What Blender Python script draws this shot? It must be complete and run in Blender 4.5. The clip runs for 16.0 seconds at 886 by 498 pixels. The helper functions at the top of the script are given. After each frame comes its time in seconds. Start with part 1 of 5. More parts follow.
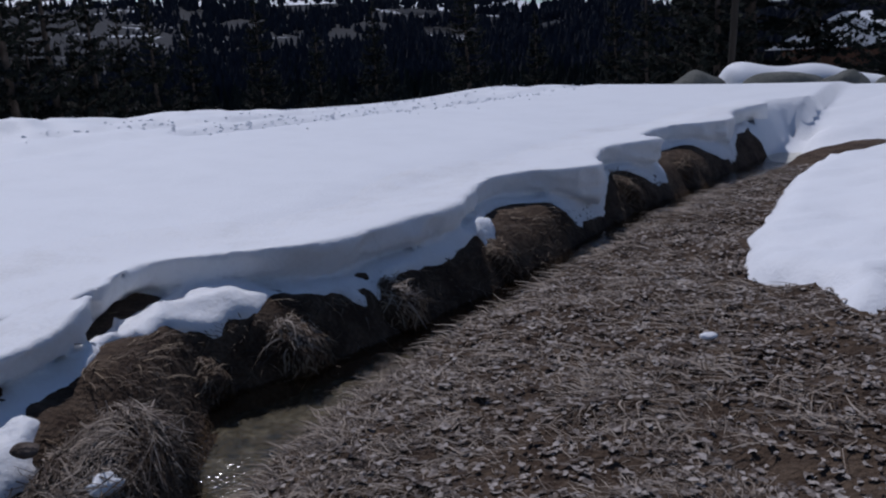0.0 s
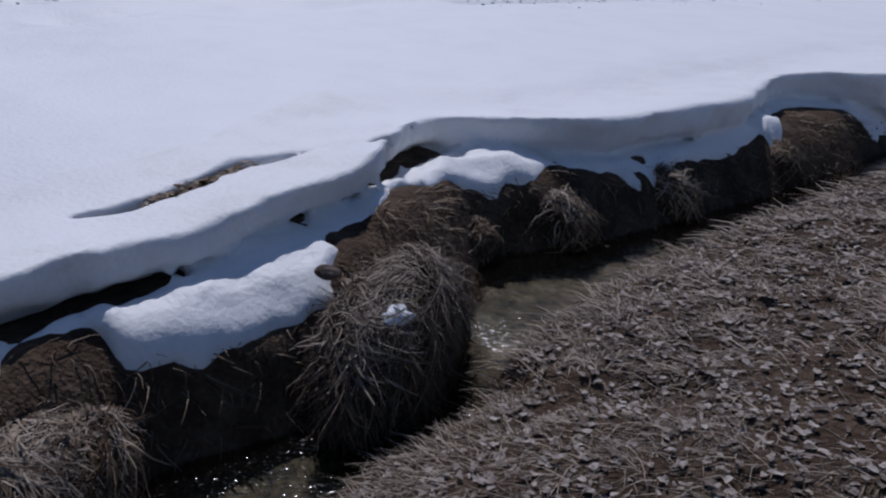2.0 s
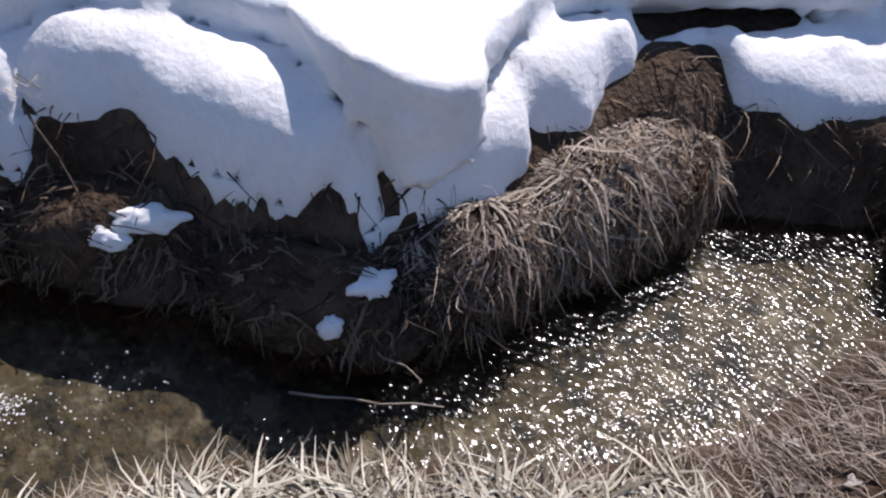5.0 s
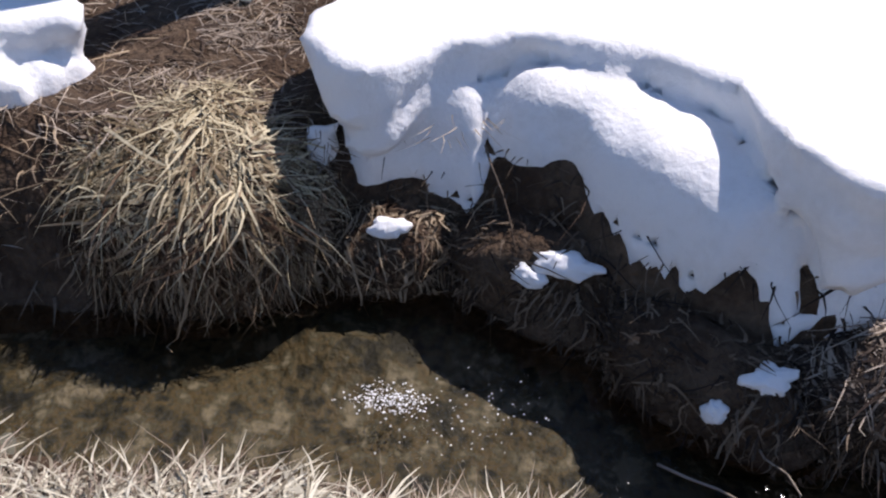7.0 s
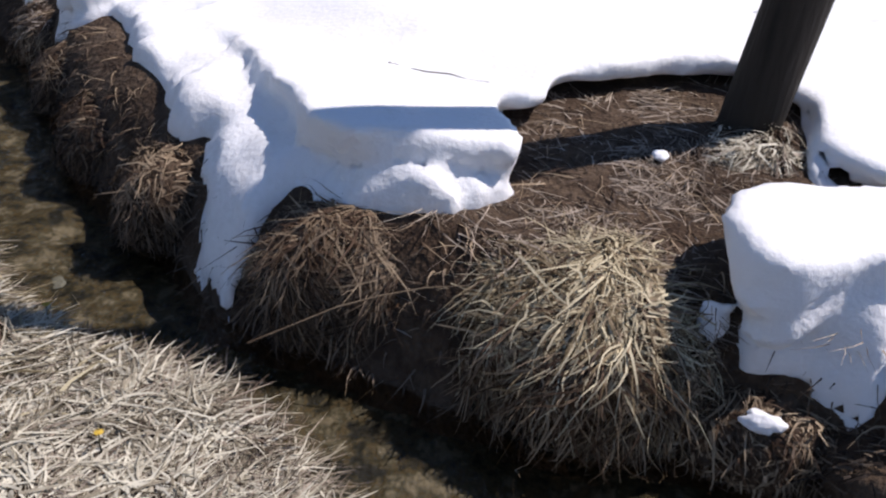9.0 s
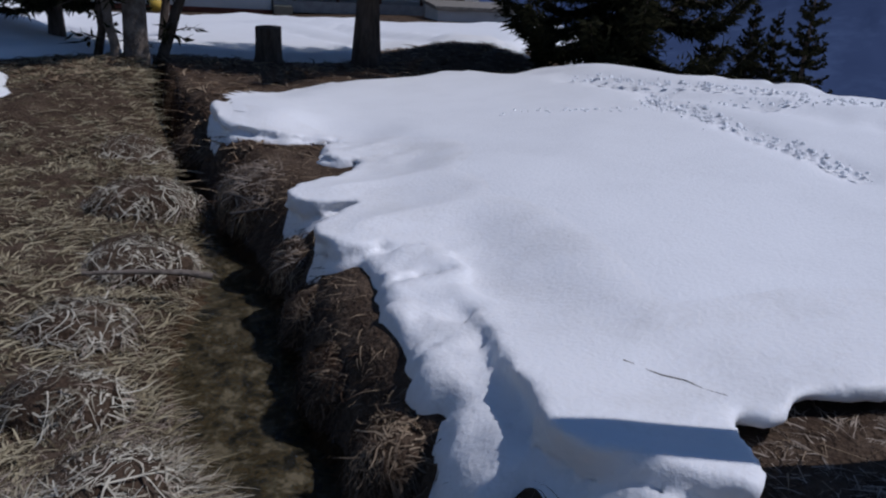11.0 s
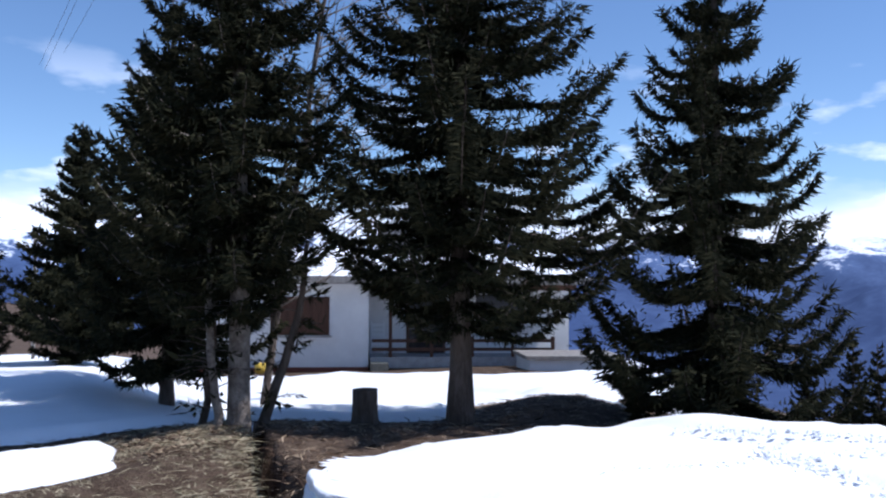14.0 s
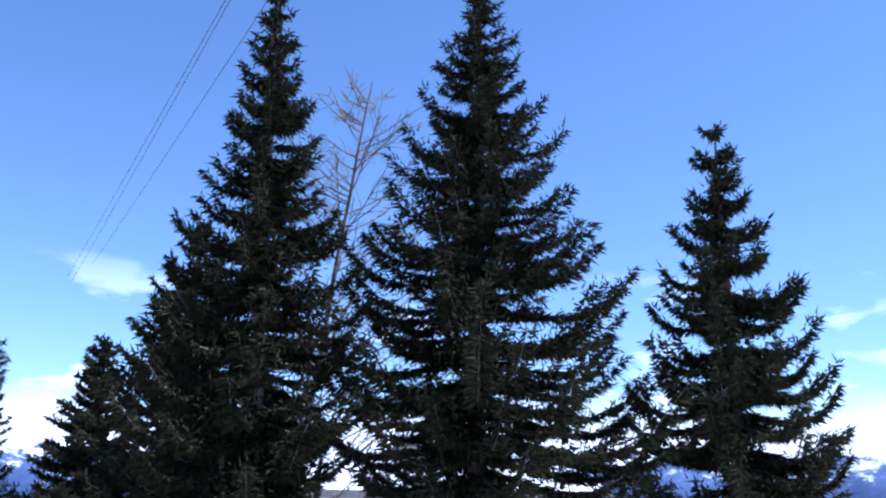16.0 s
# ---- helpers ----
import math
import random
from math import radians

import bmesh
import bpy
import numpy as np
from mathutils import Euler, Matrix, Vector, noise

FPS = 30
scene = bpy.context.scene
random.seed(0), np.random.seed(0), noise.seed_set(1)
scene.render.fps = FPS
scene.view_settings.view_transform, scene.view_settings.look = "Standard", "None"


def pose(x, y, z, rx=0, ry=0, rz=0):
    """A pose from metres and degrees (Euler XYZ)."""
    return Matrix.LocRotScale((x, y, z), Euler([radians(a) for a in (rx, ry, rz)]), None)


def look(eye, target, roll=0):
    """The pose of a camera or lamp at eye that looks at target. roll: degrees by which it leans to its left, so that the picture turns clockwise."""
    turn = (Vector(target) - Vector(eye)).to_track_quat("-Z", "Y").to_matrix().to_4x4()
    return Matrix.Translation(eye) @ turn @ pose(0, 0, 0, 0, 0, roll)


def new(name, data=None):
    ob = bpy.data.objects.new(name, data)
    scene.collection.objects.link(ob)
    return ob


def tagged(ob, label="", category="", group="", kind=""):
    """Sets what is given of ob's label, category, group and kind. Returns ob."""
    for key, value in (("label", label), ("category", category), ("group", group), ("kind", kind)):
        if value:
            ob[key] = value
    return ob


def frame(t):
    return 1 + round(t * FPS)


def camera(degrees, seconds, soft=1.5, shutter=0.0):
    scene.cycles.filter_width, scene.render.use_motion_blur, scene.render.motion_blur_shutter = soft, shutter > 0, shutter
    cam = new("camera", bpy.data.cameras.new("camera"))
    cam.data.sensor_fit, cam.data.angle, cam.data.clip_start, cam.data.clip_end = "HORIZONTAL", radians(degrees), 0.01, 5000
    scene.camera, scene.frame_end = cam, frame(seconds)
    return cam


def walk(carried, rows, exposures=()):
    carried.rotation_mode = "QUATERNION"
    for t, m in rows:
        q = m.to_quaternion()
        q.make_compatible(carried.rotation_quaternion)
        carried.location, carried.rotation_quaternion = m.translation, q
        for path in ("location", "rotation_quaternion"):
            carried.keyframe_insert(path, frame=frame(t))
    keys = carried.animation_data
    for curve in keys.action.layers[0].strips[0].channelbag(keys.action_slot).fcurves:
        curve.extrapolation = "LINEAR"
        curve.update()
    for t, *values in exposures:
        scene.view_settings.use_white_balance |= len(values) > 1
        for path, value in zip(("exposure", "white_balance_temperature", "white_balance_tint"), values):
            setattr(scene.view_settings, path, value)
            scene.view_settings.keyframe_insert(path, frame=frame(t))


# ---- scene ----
cam = camera(53.0, 16.0, soft=2.2)
# stops, kelvin and tint of the clip's own exposure and white balance
EXPOSURES = [(0, -1.1, 5650, 18), (1.5, -1.03, 5650, 18), (2, -0.97, 5700, 18), (2.5, -0.76, 5800, 19), (4, 0.0, 6150, 20), (6.5, 0.36, 6350, 20), (8, 0.4, 6400, 20), (9, 0.15, 6350, 19), (11.5, -1.08, 5600, 17), (12.5, -0.68, 5700, 17), (13, -0.4, 5600, 17), (13.5, -0.14, 5600, 17), (14, 0.36, 5500, 16), (14.5, 0.7, 5450, 16), (15.2, 0.95, 5200, 18), (16, 1.0, 5050, 20)]
PATH = [
    (0, (0.363, 0.026, 1.649), (0.147, 1.962, 1.196), -3.9),
    (0.5, (0.373, 0.026, 1.635), (0.022, 1.947, 1.201), -3.5),
    (1, (0.37, -0.005, 1.638), (-0.121, 1.893, 1.238), -3.0),
    (1.5, (0.236, 0.035, 1.6), (-0.368, 1.88, 1.118), -1.6),
    (2, (0.08, 0.007, 1.54), (-0.601, 1.767, 0.878), -0.0),
    (2.5, (-0.105, -0.041, 1.494), (-0.821, 1.621, 0.642), 2.7),
    (3, (-0.285, -0.124, 1.463), (-1.029, 1.451, 0.479), 6.2),
    (3.5, (-0.412, -0.217, 1.443), (-1.199, 1.276, 0.37), 9.0),
    (4, (-0.532, -0.305, 1.415), (-1.381, 1.114, 0.29), 11.3),
    (4.2, (-0.573, -0.324, 1.397), (-1.457, 1.064, 0.26), 12.0),
    (6.3, (-0.511, -0.112, 1.549), (-1.961, 0.323, 0.243), 0.5),
    (6.5, (-0.515, -0.134, 1.535), (-1.999, 0.242, 0.248), 0.2),
    (7, (-0.519, -0.196, 1.514), (-2.076, 0.039, 0.281), -0.1),
    (7.5, (-0.533, -0.27, 1.523), (-2.14, -0.169, 0.337), 0.7),
    (8, (-0.537, -0.336, 1.538), (-2.188, -0.382, 0.411), 1.7),
    (8.5, (-0.534, -0.424, 1.583), (-2.204, -0.615, 0.5), 3.4),
    (9, (-0.513, -0.49, 1.623), (-2.183, -0.863, 0.588), 3.6),
    (9.2, (-0.506, -0.509, 1.644), (-2.171, -0.961, 0.632), 3.4),
    (11.3, (-0.529, -0.704, 2.009), (-2.208, -1.599, 1.393), 3.5),
    (11.5, (-0.528, -0.704, 2.022), (-2.217, -1.626, 1.478), 3.2),
    (12, (-0.537, -0.712, 2.055), (-2.242, -1.697, 1.705), 2.4),
    (12.5, (-0.548, -0.711, 2.075), (-2.251, -1.741, 1.877), 1.4),
    (13, (-0.536, -0.698, 2.08), (-2.229, -1.758, 1.975), 0.7),
    (13.5, (-0.538, -0.717, 2.097), (-2.22, -1.797, 2.074), 0.5),
    (14, (-0.576, -0.735, 2.105), (-2.247, -1.832, 2.169), 0.4),
    (14.5, (-0.66, -0.76, 2.108), (-2.319, -1.865, 2.274), 0.4),
    (15, (-0.589, -0.755, 2.133), (-2.234, -1.857, 2.415), 0.3),
    (15.5, (-0.566, -0.752, 2.147), (-2.189, -1.85, 2.551), 0.5),
    (16, (-0.529, -0.705, 2.164), (-2.121, -1.797, 2.686), 0.5),
]
walk(cam, [(t, look(eye, target, roll)) for t, eye, target, roll in PATH], EXPOSURES)

# ---- world, sun ----
SUN_AZ, SUN_EL = 27.0, 55.5          # degrees from +y towards -x, and above the horizon
world = bpy.data.worlds.new("sky")
scene.world = world
world.use_nodes = True
wn = world.node_tree.nodes
wl = world.node_tree.links
sky = wn.new("ShaderNodeTexSky")
sky.sky_type = "NISHITA"
sky.sun_disc = False
sky.sun_elevation = radians(SUN_EL)
sky.sun_rotation = radians(-SUN_AZ)
sky.altitude = 1600
sky.air_density, sky.dust_density, sky.ozone_density = 1.0, 0.0, 3.0
coord = wn.new("ShaderNodeTexCoord")
sep = wn.new("ShaderNodeSeparateXYZ")
wl.new(coord.outputs["Generated"], sep.inputs[0])
mapn = wn.new("ShaderNodeMapping")
mapn.inputs["Scale"].default_value = (5.0, 5.0, 15.0)
mapn.inputs["Location"].default_value = (0.9, 0.4, 0.0)
wl.new(coord.outputs["Generated"], mapn.inputs[0])
cn = wn.new("ShaderNodeTexNoise")
cn.inputs["Scale"].default_value = 1.3
cn.inputs["Detail"].default_value = 6
wl.new(mapn.outputs[0], cn.inputs["Vector"])
cr = wn.new("ShaderNodeValToRGB")
cr.color_ramp.elements[0].position, cr.color_ramp.elements[1].position = 0.57, 0.66
wl.new(cn.outputs["Fac"], cr.inputs[0])
band = wn.new("ShaderNodeValToRGB")      # clouds hang low over the ranges
be = band.color_ramp.elements
be[0].position, be[0].color = 0.0, (1, 1, 1, 1)
be[1].position, be[1].color = 0.25, (0, 0, 0, 1)
mid = be.new(0.13)
mid.color = (0.8, 0.8, 0.8, 1)
wl.new(sep.outputs["Z"], band.inputs[0])
cm = wn.new("ShaderNodeMath")
cm.operation = "MULTIPLY"
wl.new(cr.outputs[0], cm.inputs[0])
wl.new(band.outputs[0], cm.inputs[1])
cmix = wn.new("ShaderNodeMix")
cmix.data_type = "RGBA"
cmix.inputs["B"].default_value = (9.0, 9.3, 9.8, 1)
wl.new(cm.outputs[0], cmix.inputs["Factor"])
deep = wn.new("ShaderNodeMix")             # the deep blue of thin mountain air
deep.data_type, deep.blend_type = "RGBA", "MULTIPLY"
deep.inputs["Factor"].default_value = 1.0
deep.inputs["B"].default_value = (1.0, 1.0, 0.96, 1)
wl.new(sky.outputs[0], deep.inputs["A"])
wl.new(deep.outputs["Result"], cmix.inputs["A"])
low = wn.new("ShaderNodeMapRange")          # a bank of cloud lies on the horizon
low.inputs["From Min"].default_value, low.inputs["From Max"].default_value = 0.1, 0.05
wob = wn.new("ShaderNodeMath")
wob.operation = "MULTIPLY_ADD"
wob.inputs[1].default_value = -0.11
wl.new(cn.outputs["Fac"], wob.inputs[0])
lift = wn.new("ShaderNodeMath")
wl.new(sep.outputs["Z"], lift.inputs[0])
lift.inputs[1].default_value = 0.055
wl.new(lift.outputs[0], wob.inputs[2])
wl.new(wob.outputs[0], low.inputs["Value"])
cloudy = wn.new("ShaderNodeMix")
cloudy.data_type = "RGBA"
cloudy.inputs["B"].default_value = (8.2, 8.5, 9.0, 1)
side = wn.new("ShaderNodeVectorMath")       # over the far ranges alone
side.operation = "DOT_PRODUCT"
side.inputs[1].default_value = (-0.84, -0.54, 0.0)
wl.new(coord.outputs["Generated"], side.inputs[0])
there = wn.new("ShaderNodeMapRange")
there.inputs["From Min"].default_value, there.inputs["From Max"].default_value = 0.45, 0.75
wl.new(side.outputs["Value"], there.inputs["Value"])
both = wn.new("ShaderNodeMath")
both.operation = "MULTIPLY"
wl.new(low.outputs[0], both.inputs[0])
wl.new(there.outputs[0], both.inputs[1])
wl.new(both.outputs[0], cloudy.inputs["Factor"])
wl.new(cmix.outputs["Result"], cloudy.inputs["A"])
bg = wn["Background"]
bg.inputs["Strength"].default_value = 0.106
wl.new(cloudy.outputs["Result"], bg.inputs["Color"])

sun_dir = Vector((-math.sin(radians(SUN_AZ)) * math.cos(radians(SUN_EL)), math.cos(radians(SUN_AZ)) * math.cos(radians(SUN_EL)), math.sin(radians(SUN_EL))))
sun = new("sun", bpy.data.lights.new("sun", "SUN"))
sun.data.energy = 4.4
sun.data.angle = radians(0.53)
sun.data.color = (1.0, 0.95, 0.87)
sun.matrix_basis = Matrix.Translation((0, 0, 30)) @ sun_dir.to_track_quat("Z", "Y").to_matrix().to_4x4()


# ---- materials ----
def mat(name, stops, scale=4.0, zramp=None, rough=0.8, bump=0.3, bump_scale=40.0, detail=8.0, island=0.0, objrand=0.0, trans=0.0, metal=0.0, stretch=(1, 1, 1), bump_dist=0.02):
    """A surface with colours laid out by two scales of noise, and fine relief."""
    m = bpy.data.materials.new(name)
    m.use_nodes = True
    n, l = m.node_tree.nodes, m.node_tree.links
    b = n["Principled BSDF"]
    b.inputs["Roughness"].default_value = rough
    b.inputs["Metallic"].default_value = metal
    b.inputs["Specular IOR Level"].default_value = 0.25
    tc = n.new("ShaderNodeNewGeometry") if not objrand else n.new("ShaderNodeTexCoord")
    mp = n.new("ShaderNodeMapping")
    mp.inputs["Scale"].default_value = stretch
    l.new(tc.outputs["Position" if not objrand else "Object"], mp.inputs[0])
    a, c = n.new("ShaderNodeTexNoise"), n.new("ShaderNodeTexNoise")
    a.inputs["Scale"].default_value, a.inputs["Detail"].default_value, a.inputs["Roughness"].default_value = scale, detail, 0.65
    c.inputs["Scale"].default_value, c.inputs["Detail"].default_value = bump_scale, 6
    l.new(mp.outputs[0], a.inputs["Vector"])
    l.new(mp.outputs[0], c.inputs["Vector"])
    fac = n.new("ShaderNodeMath")
    fac.operation = "MULTIPLY_ADD"
    l.new(c.outputs["Fac"], fac.inputs[0])
    fac.inputs[1].default_value = 0.35
    l.new(a.outputs["Fac"], fac.inputs[2])
    last = fac
    if zramp:
        gz, sz_, mr = n.new("ShaderNodeNewGeometry"), n.new("ShaderNodeSeparateXYZ"), n.new("ShaderNodeMapRange")
        l.new(gz.outputs["Position"], sz_.inputs[0])
        l.new(sz_.outputs["Z"], mr.inputs["Value"])
        mr.inputs["From Min"].default_value, mr.inputs["From Max"].default_value, mr.inputs["To Min"].default_value, mr.inputs["To Max"].default_value = zramp
        hi = n.new("ShaderNodeMath")
        l.new(fac.outputs[0], hi.inputs[0])
        l.new(mr.outputs[0], hi.inputs[1])
        last = hi
    if island or objrand:
        r = n.new("ShaderNodeNewGeometry") if island else n.new("ShaderNodeObjectInfo")
        add = n.new("ShaderNodeMath")
        add.operation = "MULTIPLY_ADD"
        l.new(r.outputs["Random Per Island" if island else "Random"], add.inputs[0])
        add.inputs[1].default_value = island or objrand
        l.new(last.outputs[0], add.inputs[2])
        sub = n.new("ShaderNodeMath")
        sub.operation = "SUBTRACT"
        l.new(add.outputs[0], sub.inputs[0])
        sub.inputs[1].default_value = (island or objrand) / 2
        last = sub
    ramp = n.new("ShaderNodeValToRGB")
    el = ramp.color_ramp.elements
    while len(el) < len(stops):
        el.new(0.5)
    for e, (p, col) in zip(el, stops):
        e.position, e.color = p, (*col, 1)
    l.new(last.outputs[0], ramp.inputs[0])
    l.new(ramp.outputs[0], b.inputs["Base Color"])
    if bump:
        bp = n.new("ShaderNodeBump")
        bp.inputs["Strength"].default_value, bp.inputs["Distance"].default_value = bump, bump_dist
        l.new(c.outputs["Fac"], bp.inputs["Height"])
        l.new(bp.outputs[0], b.inputs["Normal"])
    if trans:
        t = n.new("ShaderNodeBsdfTranslucent")
        l.new(ramp.outputs[0], t.inputs["Color"])
        mx = n.new("ShaderNodeMixShader")
        mx.inputs[0].default_value = trans
        l.new(b.outputs[0], mx.inputs[1])
        l.new(t.outputs[0], mx.inputs[2])
        l.new(mx.outputs[0], n["Material Output"].inputs["Surface"])
    return m


M_SNOW = mat("snow", [(0.3, (0.80, 0.805, 0.82)), (0.55, (0.87, 0.875, 0.885)), (0.75, (0.90, 0.905, 0.915))], scale=2.2, rough=0.55, bump=0.3, bump_scale=42, bump_dist=0.016)
M_SNOW_LIP = mat("melting_snow", [(0.3, (0.64, 0.63, 0.615)), (0.52, (0.81, 0.805, 0.80)), (0.7, (0.88, 0.88, 0.885))], scale=2.2, rough=0.55, bump=0.3, bump_scale=42, bump_dist=0.018)
_p = M_SNOW_LIP.node_tree.nodes["Principled BSDF"]
_p.inputs["Subsurface Weight"].default_value, _p.inputs["Subsurface Scale"].default_value = 0.15, 0.03
_p.inputs["Subsurface Radius"].default_value = (1.0, 0.95, 0.88)
M_FARSNOW = mat("mountain_snow", [(0.3, (0.80, 0.805, 0.82)), (0.75, (0.90, 0.905, 0.915))], scale=0.02, rough=0.6, bump=0)
M_SOIL = mat("soil", [(0.3, (0.022, 0.013, 0.009)), (0.6, (0.058, 0.036, 0.022)), (0.9, (0.14, 0.098, 0.065))], scale=5, rough=0.95, bump=0.9, bump_scale=45, bump_dist=0.03)
M_BED = mat("stream_bed", [(0.56, (0.012, 0.011, 0.007)), (0.63, (0.038, 0.033, 0.018)), (0.67, (0.075, 0.053, 0.024)), (0.71, (0.045, 0.041, 0.024)), (0.8, (0.15, 0.128, 0.088))], scale=9, rough=0.7, bump=0.8, bump_scale=30)
M_STRAW_PALE = mat("bleached_grass", [(0.2, (0.09, 0.072, 0.048)), (0.5, (0.31, 0.27, 0.195)), (0.85, (0.68, 0.635, 0.51))], scale=3, rough=0.6, bump=0, island=0.9, trans=0.12)
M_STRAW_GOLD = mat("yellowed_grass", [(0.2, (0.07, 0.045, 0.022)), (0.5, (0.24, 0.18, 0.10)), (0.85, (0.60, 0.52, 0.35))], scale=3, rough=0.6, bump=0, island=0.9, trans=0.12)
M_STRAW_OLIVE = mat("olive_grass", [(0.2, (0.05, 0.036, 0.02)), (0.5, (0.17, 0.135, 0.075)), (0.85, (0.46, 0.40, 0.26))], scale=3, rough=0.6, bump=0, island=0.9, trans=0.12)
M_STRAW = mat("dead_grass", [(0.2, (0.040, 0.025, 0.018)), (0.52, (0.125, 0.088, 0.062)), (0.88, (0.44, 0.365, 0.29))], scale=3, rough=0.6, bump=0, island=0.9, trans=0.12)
# two darker ones, which also carry the tussock flanks' shade in their colour
M_STRAW_DARK = mat("dark_grass", [(0.25, (0.034, 0.018, 0.010)), (0.6, (0.10, 0.058, 0.033)), (0.95, (0.34, 0.255, 0.165))], scale=3, rough=0.6, bump=0, island=0.9, trans=0.08)
M_ROOT = mat("dark_roots", [(0.3, (0.018, 0.011, 0.008)), (0.6, (0.05, 0.032, 0.02)), (0.95, (0.17, 0.125, 0.085))], scale=3, rough=0.7, bump=0, island=0.9)
M_LEAF = mat("dry_leaf", [(0.3, (0.06, 0.042, 0.034)), (0.6, (0.19, 0.155, 0.13)), (0.95, (0.52, 0.46, 0.41))], scale=30, rough=0.9, bump=0.4, bump_scale=90, island=0.5)
M_NEEDLE = mat("spruce_needles", [(0.2, (0.008, 0.010, 0.006)), (0.55, (0.019, 0.021, 0.011)), (0.9, (0.038, 0.036, 0.018))], scale=2, rough=0.9, bump=0, island=0.6, trans=0.15)
M_NEEDLE.node_tree.nodes["Principled BSDF"].inputs["Specular IOR Level"].default_value = 0.06
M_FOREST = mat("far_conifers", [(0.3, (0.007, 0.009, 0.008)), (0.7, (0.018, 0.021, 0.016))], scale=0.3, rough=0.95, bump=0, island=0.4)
# bluer and lighter than the forest above: distance haze put into the colour
M_FARFOREST = mat("hazed_conifers", [(0.3, (0.012, 0.013, 0.02)), (0.7, (0.024, 0.026, 0.036))], scale=0.3, rough=0.95, bump=0, island=0.4)
M_BARK = mat("bark", [(0.3, (0.03, 0.021, 0.016)), (0.6, (0.07, 0.052, 0.04)), (0.9, (0.15, 0.12, 0.1))], scale=6, rough=0.95, bump=1.0, bump_scale=30, stretch=(1, 1, 0.3), bump_dist=0.03)
M_PALEBARK = mat("pale_bark", [(0.3, (0.06, 0.045, 0.035)), (0.6, (0.13, 0.105, 0.085)), (0.9, (0.27, 0.23, 0.195))], scale=8, rough=0.9, bump=0.8, bump_scale=30, bump_dist=0.02)
M_POLE = mat("weathered_pole", [(0.3, (0.010, 0.008, 0.006)), (0.7, (0.032, 0.026, 0.02))], scale=12, rough=0.85, bump=0.6, bump_scale=40, stretch=(1, 1, 0.12))
M_WALL = mat("white_render", [(0.3, (0.60, 0.595, 0.58)), (0.8, (0.72, 0.715, 0.70))], scale=2, rough=0.9, bump=0.3, bump_scale=60)
M_BROWN = mat("brown_wood", [(0.3, (0.035, 0.016, 0.01)), (0.8, (0.09, 0.045, 0.028))], scale=8, rough=0.7, bump=0.3, stretch=(1, 1, 0.2))
M_GREYWOOD = mat("grey_wood", [(0.3, (0.10, 0.09, 0.08)), (0.8, (0.26, 0.24, 0.215))], scale=8, rough=0.85, bump=0.4, stretch=(1, 1, 0.2))
M_CONCRETE = mat("concrete", [(0.3, (0.22, 0.21, 0.2)), (0.8, (0.4, 0.39, 0.37))], scale=5, rough=0.9, bump=0.3)
M_DARK = mat("dark_glass", [(0.3, (0.01, 0.01, 0.012)), (0.8, (0.025, 0.025, 0.03))], rough=0.2, bump=0)
M_WHITEPAINT = mat("white_paint", [(0.3, (0.7, 0.7, 0.69)), (0.8, (0.8, 0.8, 0.79))], rough=0.5, bump=0.1)
M_RED = mat("terracotta", [(0.3, (0.10, 0.03, 0.02)), (0.8, (0.2, 0.07, 0.045))], rough=0.8)
M_STONE = mat("stone", [(0.3, (0.05, 0.055, 0.05)), (0.8, (0.15, 0.15, 0.13))], scale=5, rough=0.85, bump=0.7)
M_WIRE = mat("wire", [(0.3, (0.02, 0.02, 0.022)), (0.8, (0.05, 0.05, 0.055))], rough=0.5, bump=0)
M_YELLOW = mat("yellow_plastic", [(0.3, (0.5, 0.33, 0.04)), (0.8, (0.6, 0.42, 0.07))], rough=0.5, bump=0.1)

# clear shallow water: tinted see-through with a rippled gloss on top
M_WATER = bpy.data.materials.new("water")
M_WATER.use_nodes = True
_n, _l = M_WATER.node_tree.nodes, M_WATER.node_tree.links
_n.remove(_n["Principled BSDF"])
_t, _g, _f, _m = _n.new("ShaderNodeBsdfTransparent"), _n.new("ShaderNodeBsdfGlossy"), _n.new("ShaderNodeFresnel"), _n.new("ShaderNodeMixShader")
_t.inputs["Color"].default_value = (0.88, 0.85, 0.76, 1)
_g.inputs["Roughness"].default_value = 0.12
_f.inputs["IOR"].default_value = 1.33
_w1, _w2, _b1, _geo = _n.new("ShaderNodeTexNoise"), _n.new("ShaderNodeTexNoise"), _n.new("ShaderNodeBump"), _n.new("ShaderNodeNewGeometry")
_w1.inputs["Scale"].default_value, _w1.inputs["Detail"].default_value = 55, 1
_flow = _n.new("ShaderNodeMapping")
_flow.inputs["Rotation"].default_value = (0, 0, radians(-60))
_flow.inputs["Scale"].default_value = (0.6, 1.35, 1)
_l.new(_geo.outputs["Position"], _flow.inputs[0])
_l.new(_flow.outputs[0], _w1.inputs["Vector"])
_b1.inputs["Strength"].default_value, _b1.inputs["Distance"].default_value = 1.0, 0.0062
_l.new(_w1.outputs["Fac"], _b1.inputs["Height"])
_sy, _calm = _n.new("ShaderNodeSeparateXYZ"), _n.new("ShaderNodeMapRange")
_l.new(_geo.outputs["Position"], _sy.inputs[0])
_l.new(_sy.outputs["Y"], _calm.inputs["Value"])
_calm.inputs["From Min"].default_value, _calm.inputs["From Max"].default_value, _calm.inputs["To Min"].default_value, _calm.inputs["To Max"].default_value = 2.9, 3.4, 1.0, 0.25
_l.new(_calm.outputs[0], _b1.inputs["Strength"])
for _s in (_g, _f):
    _l.new(_b1.outputs[0], _s.inputs["Normal"])
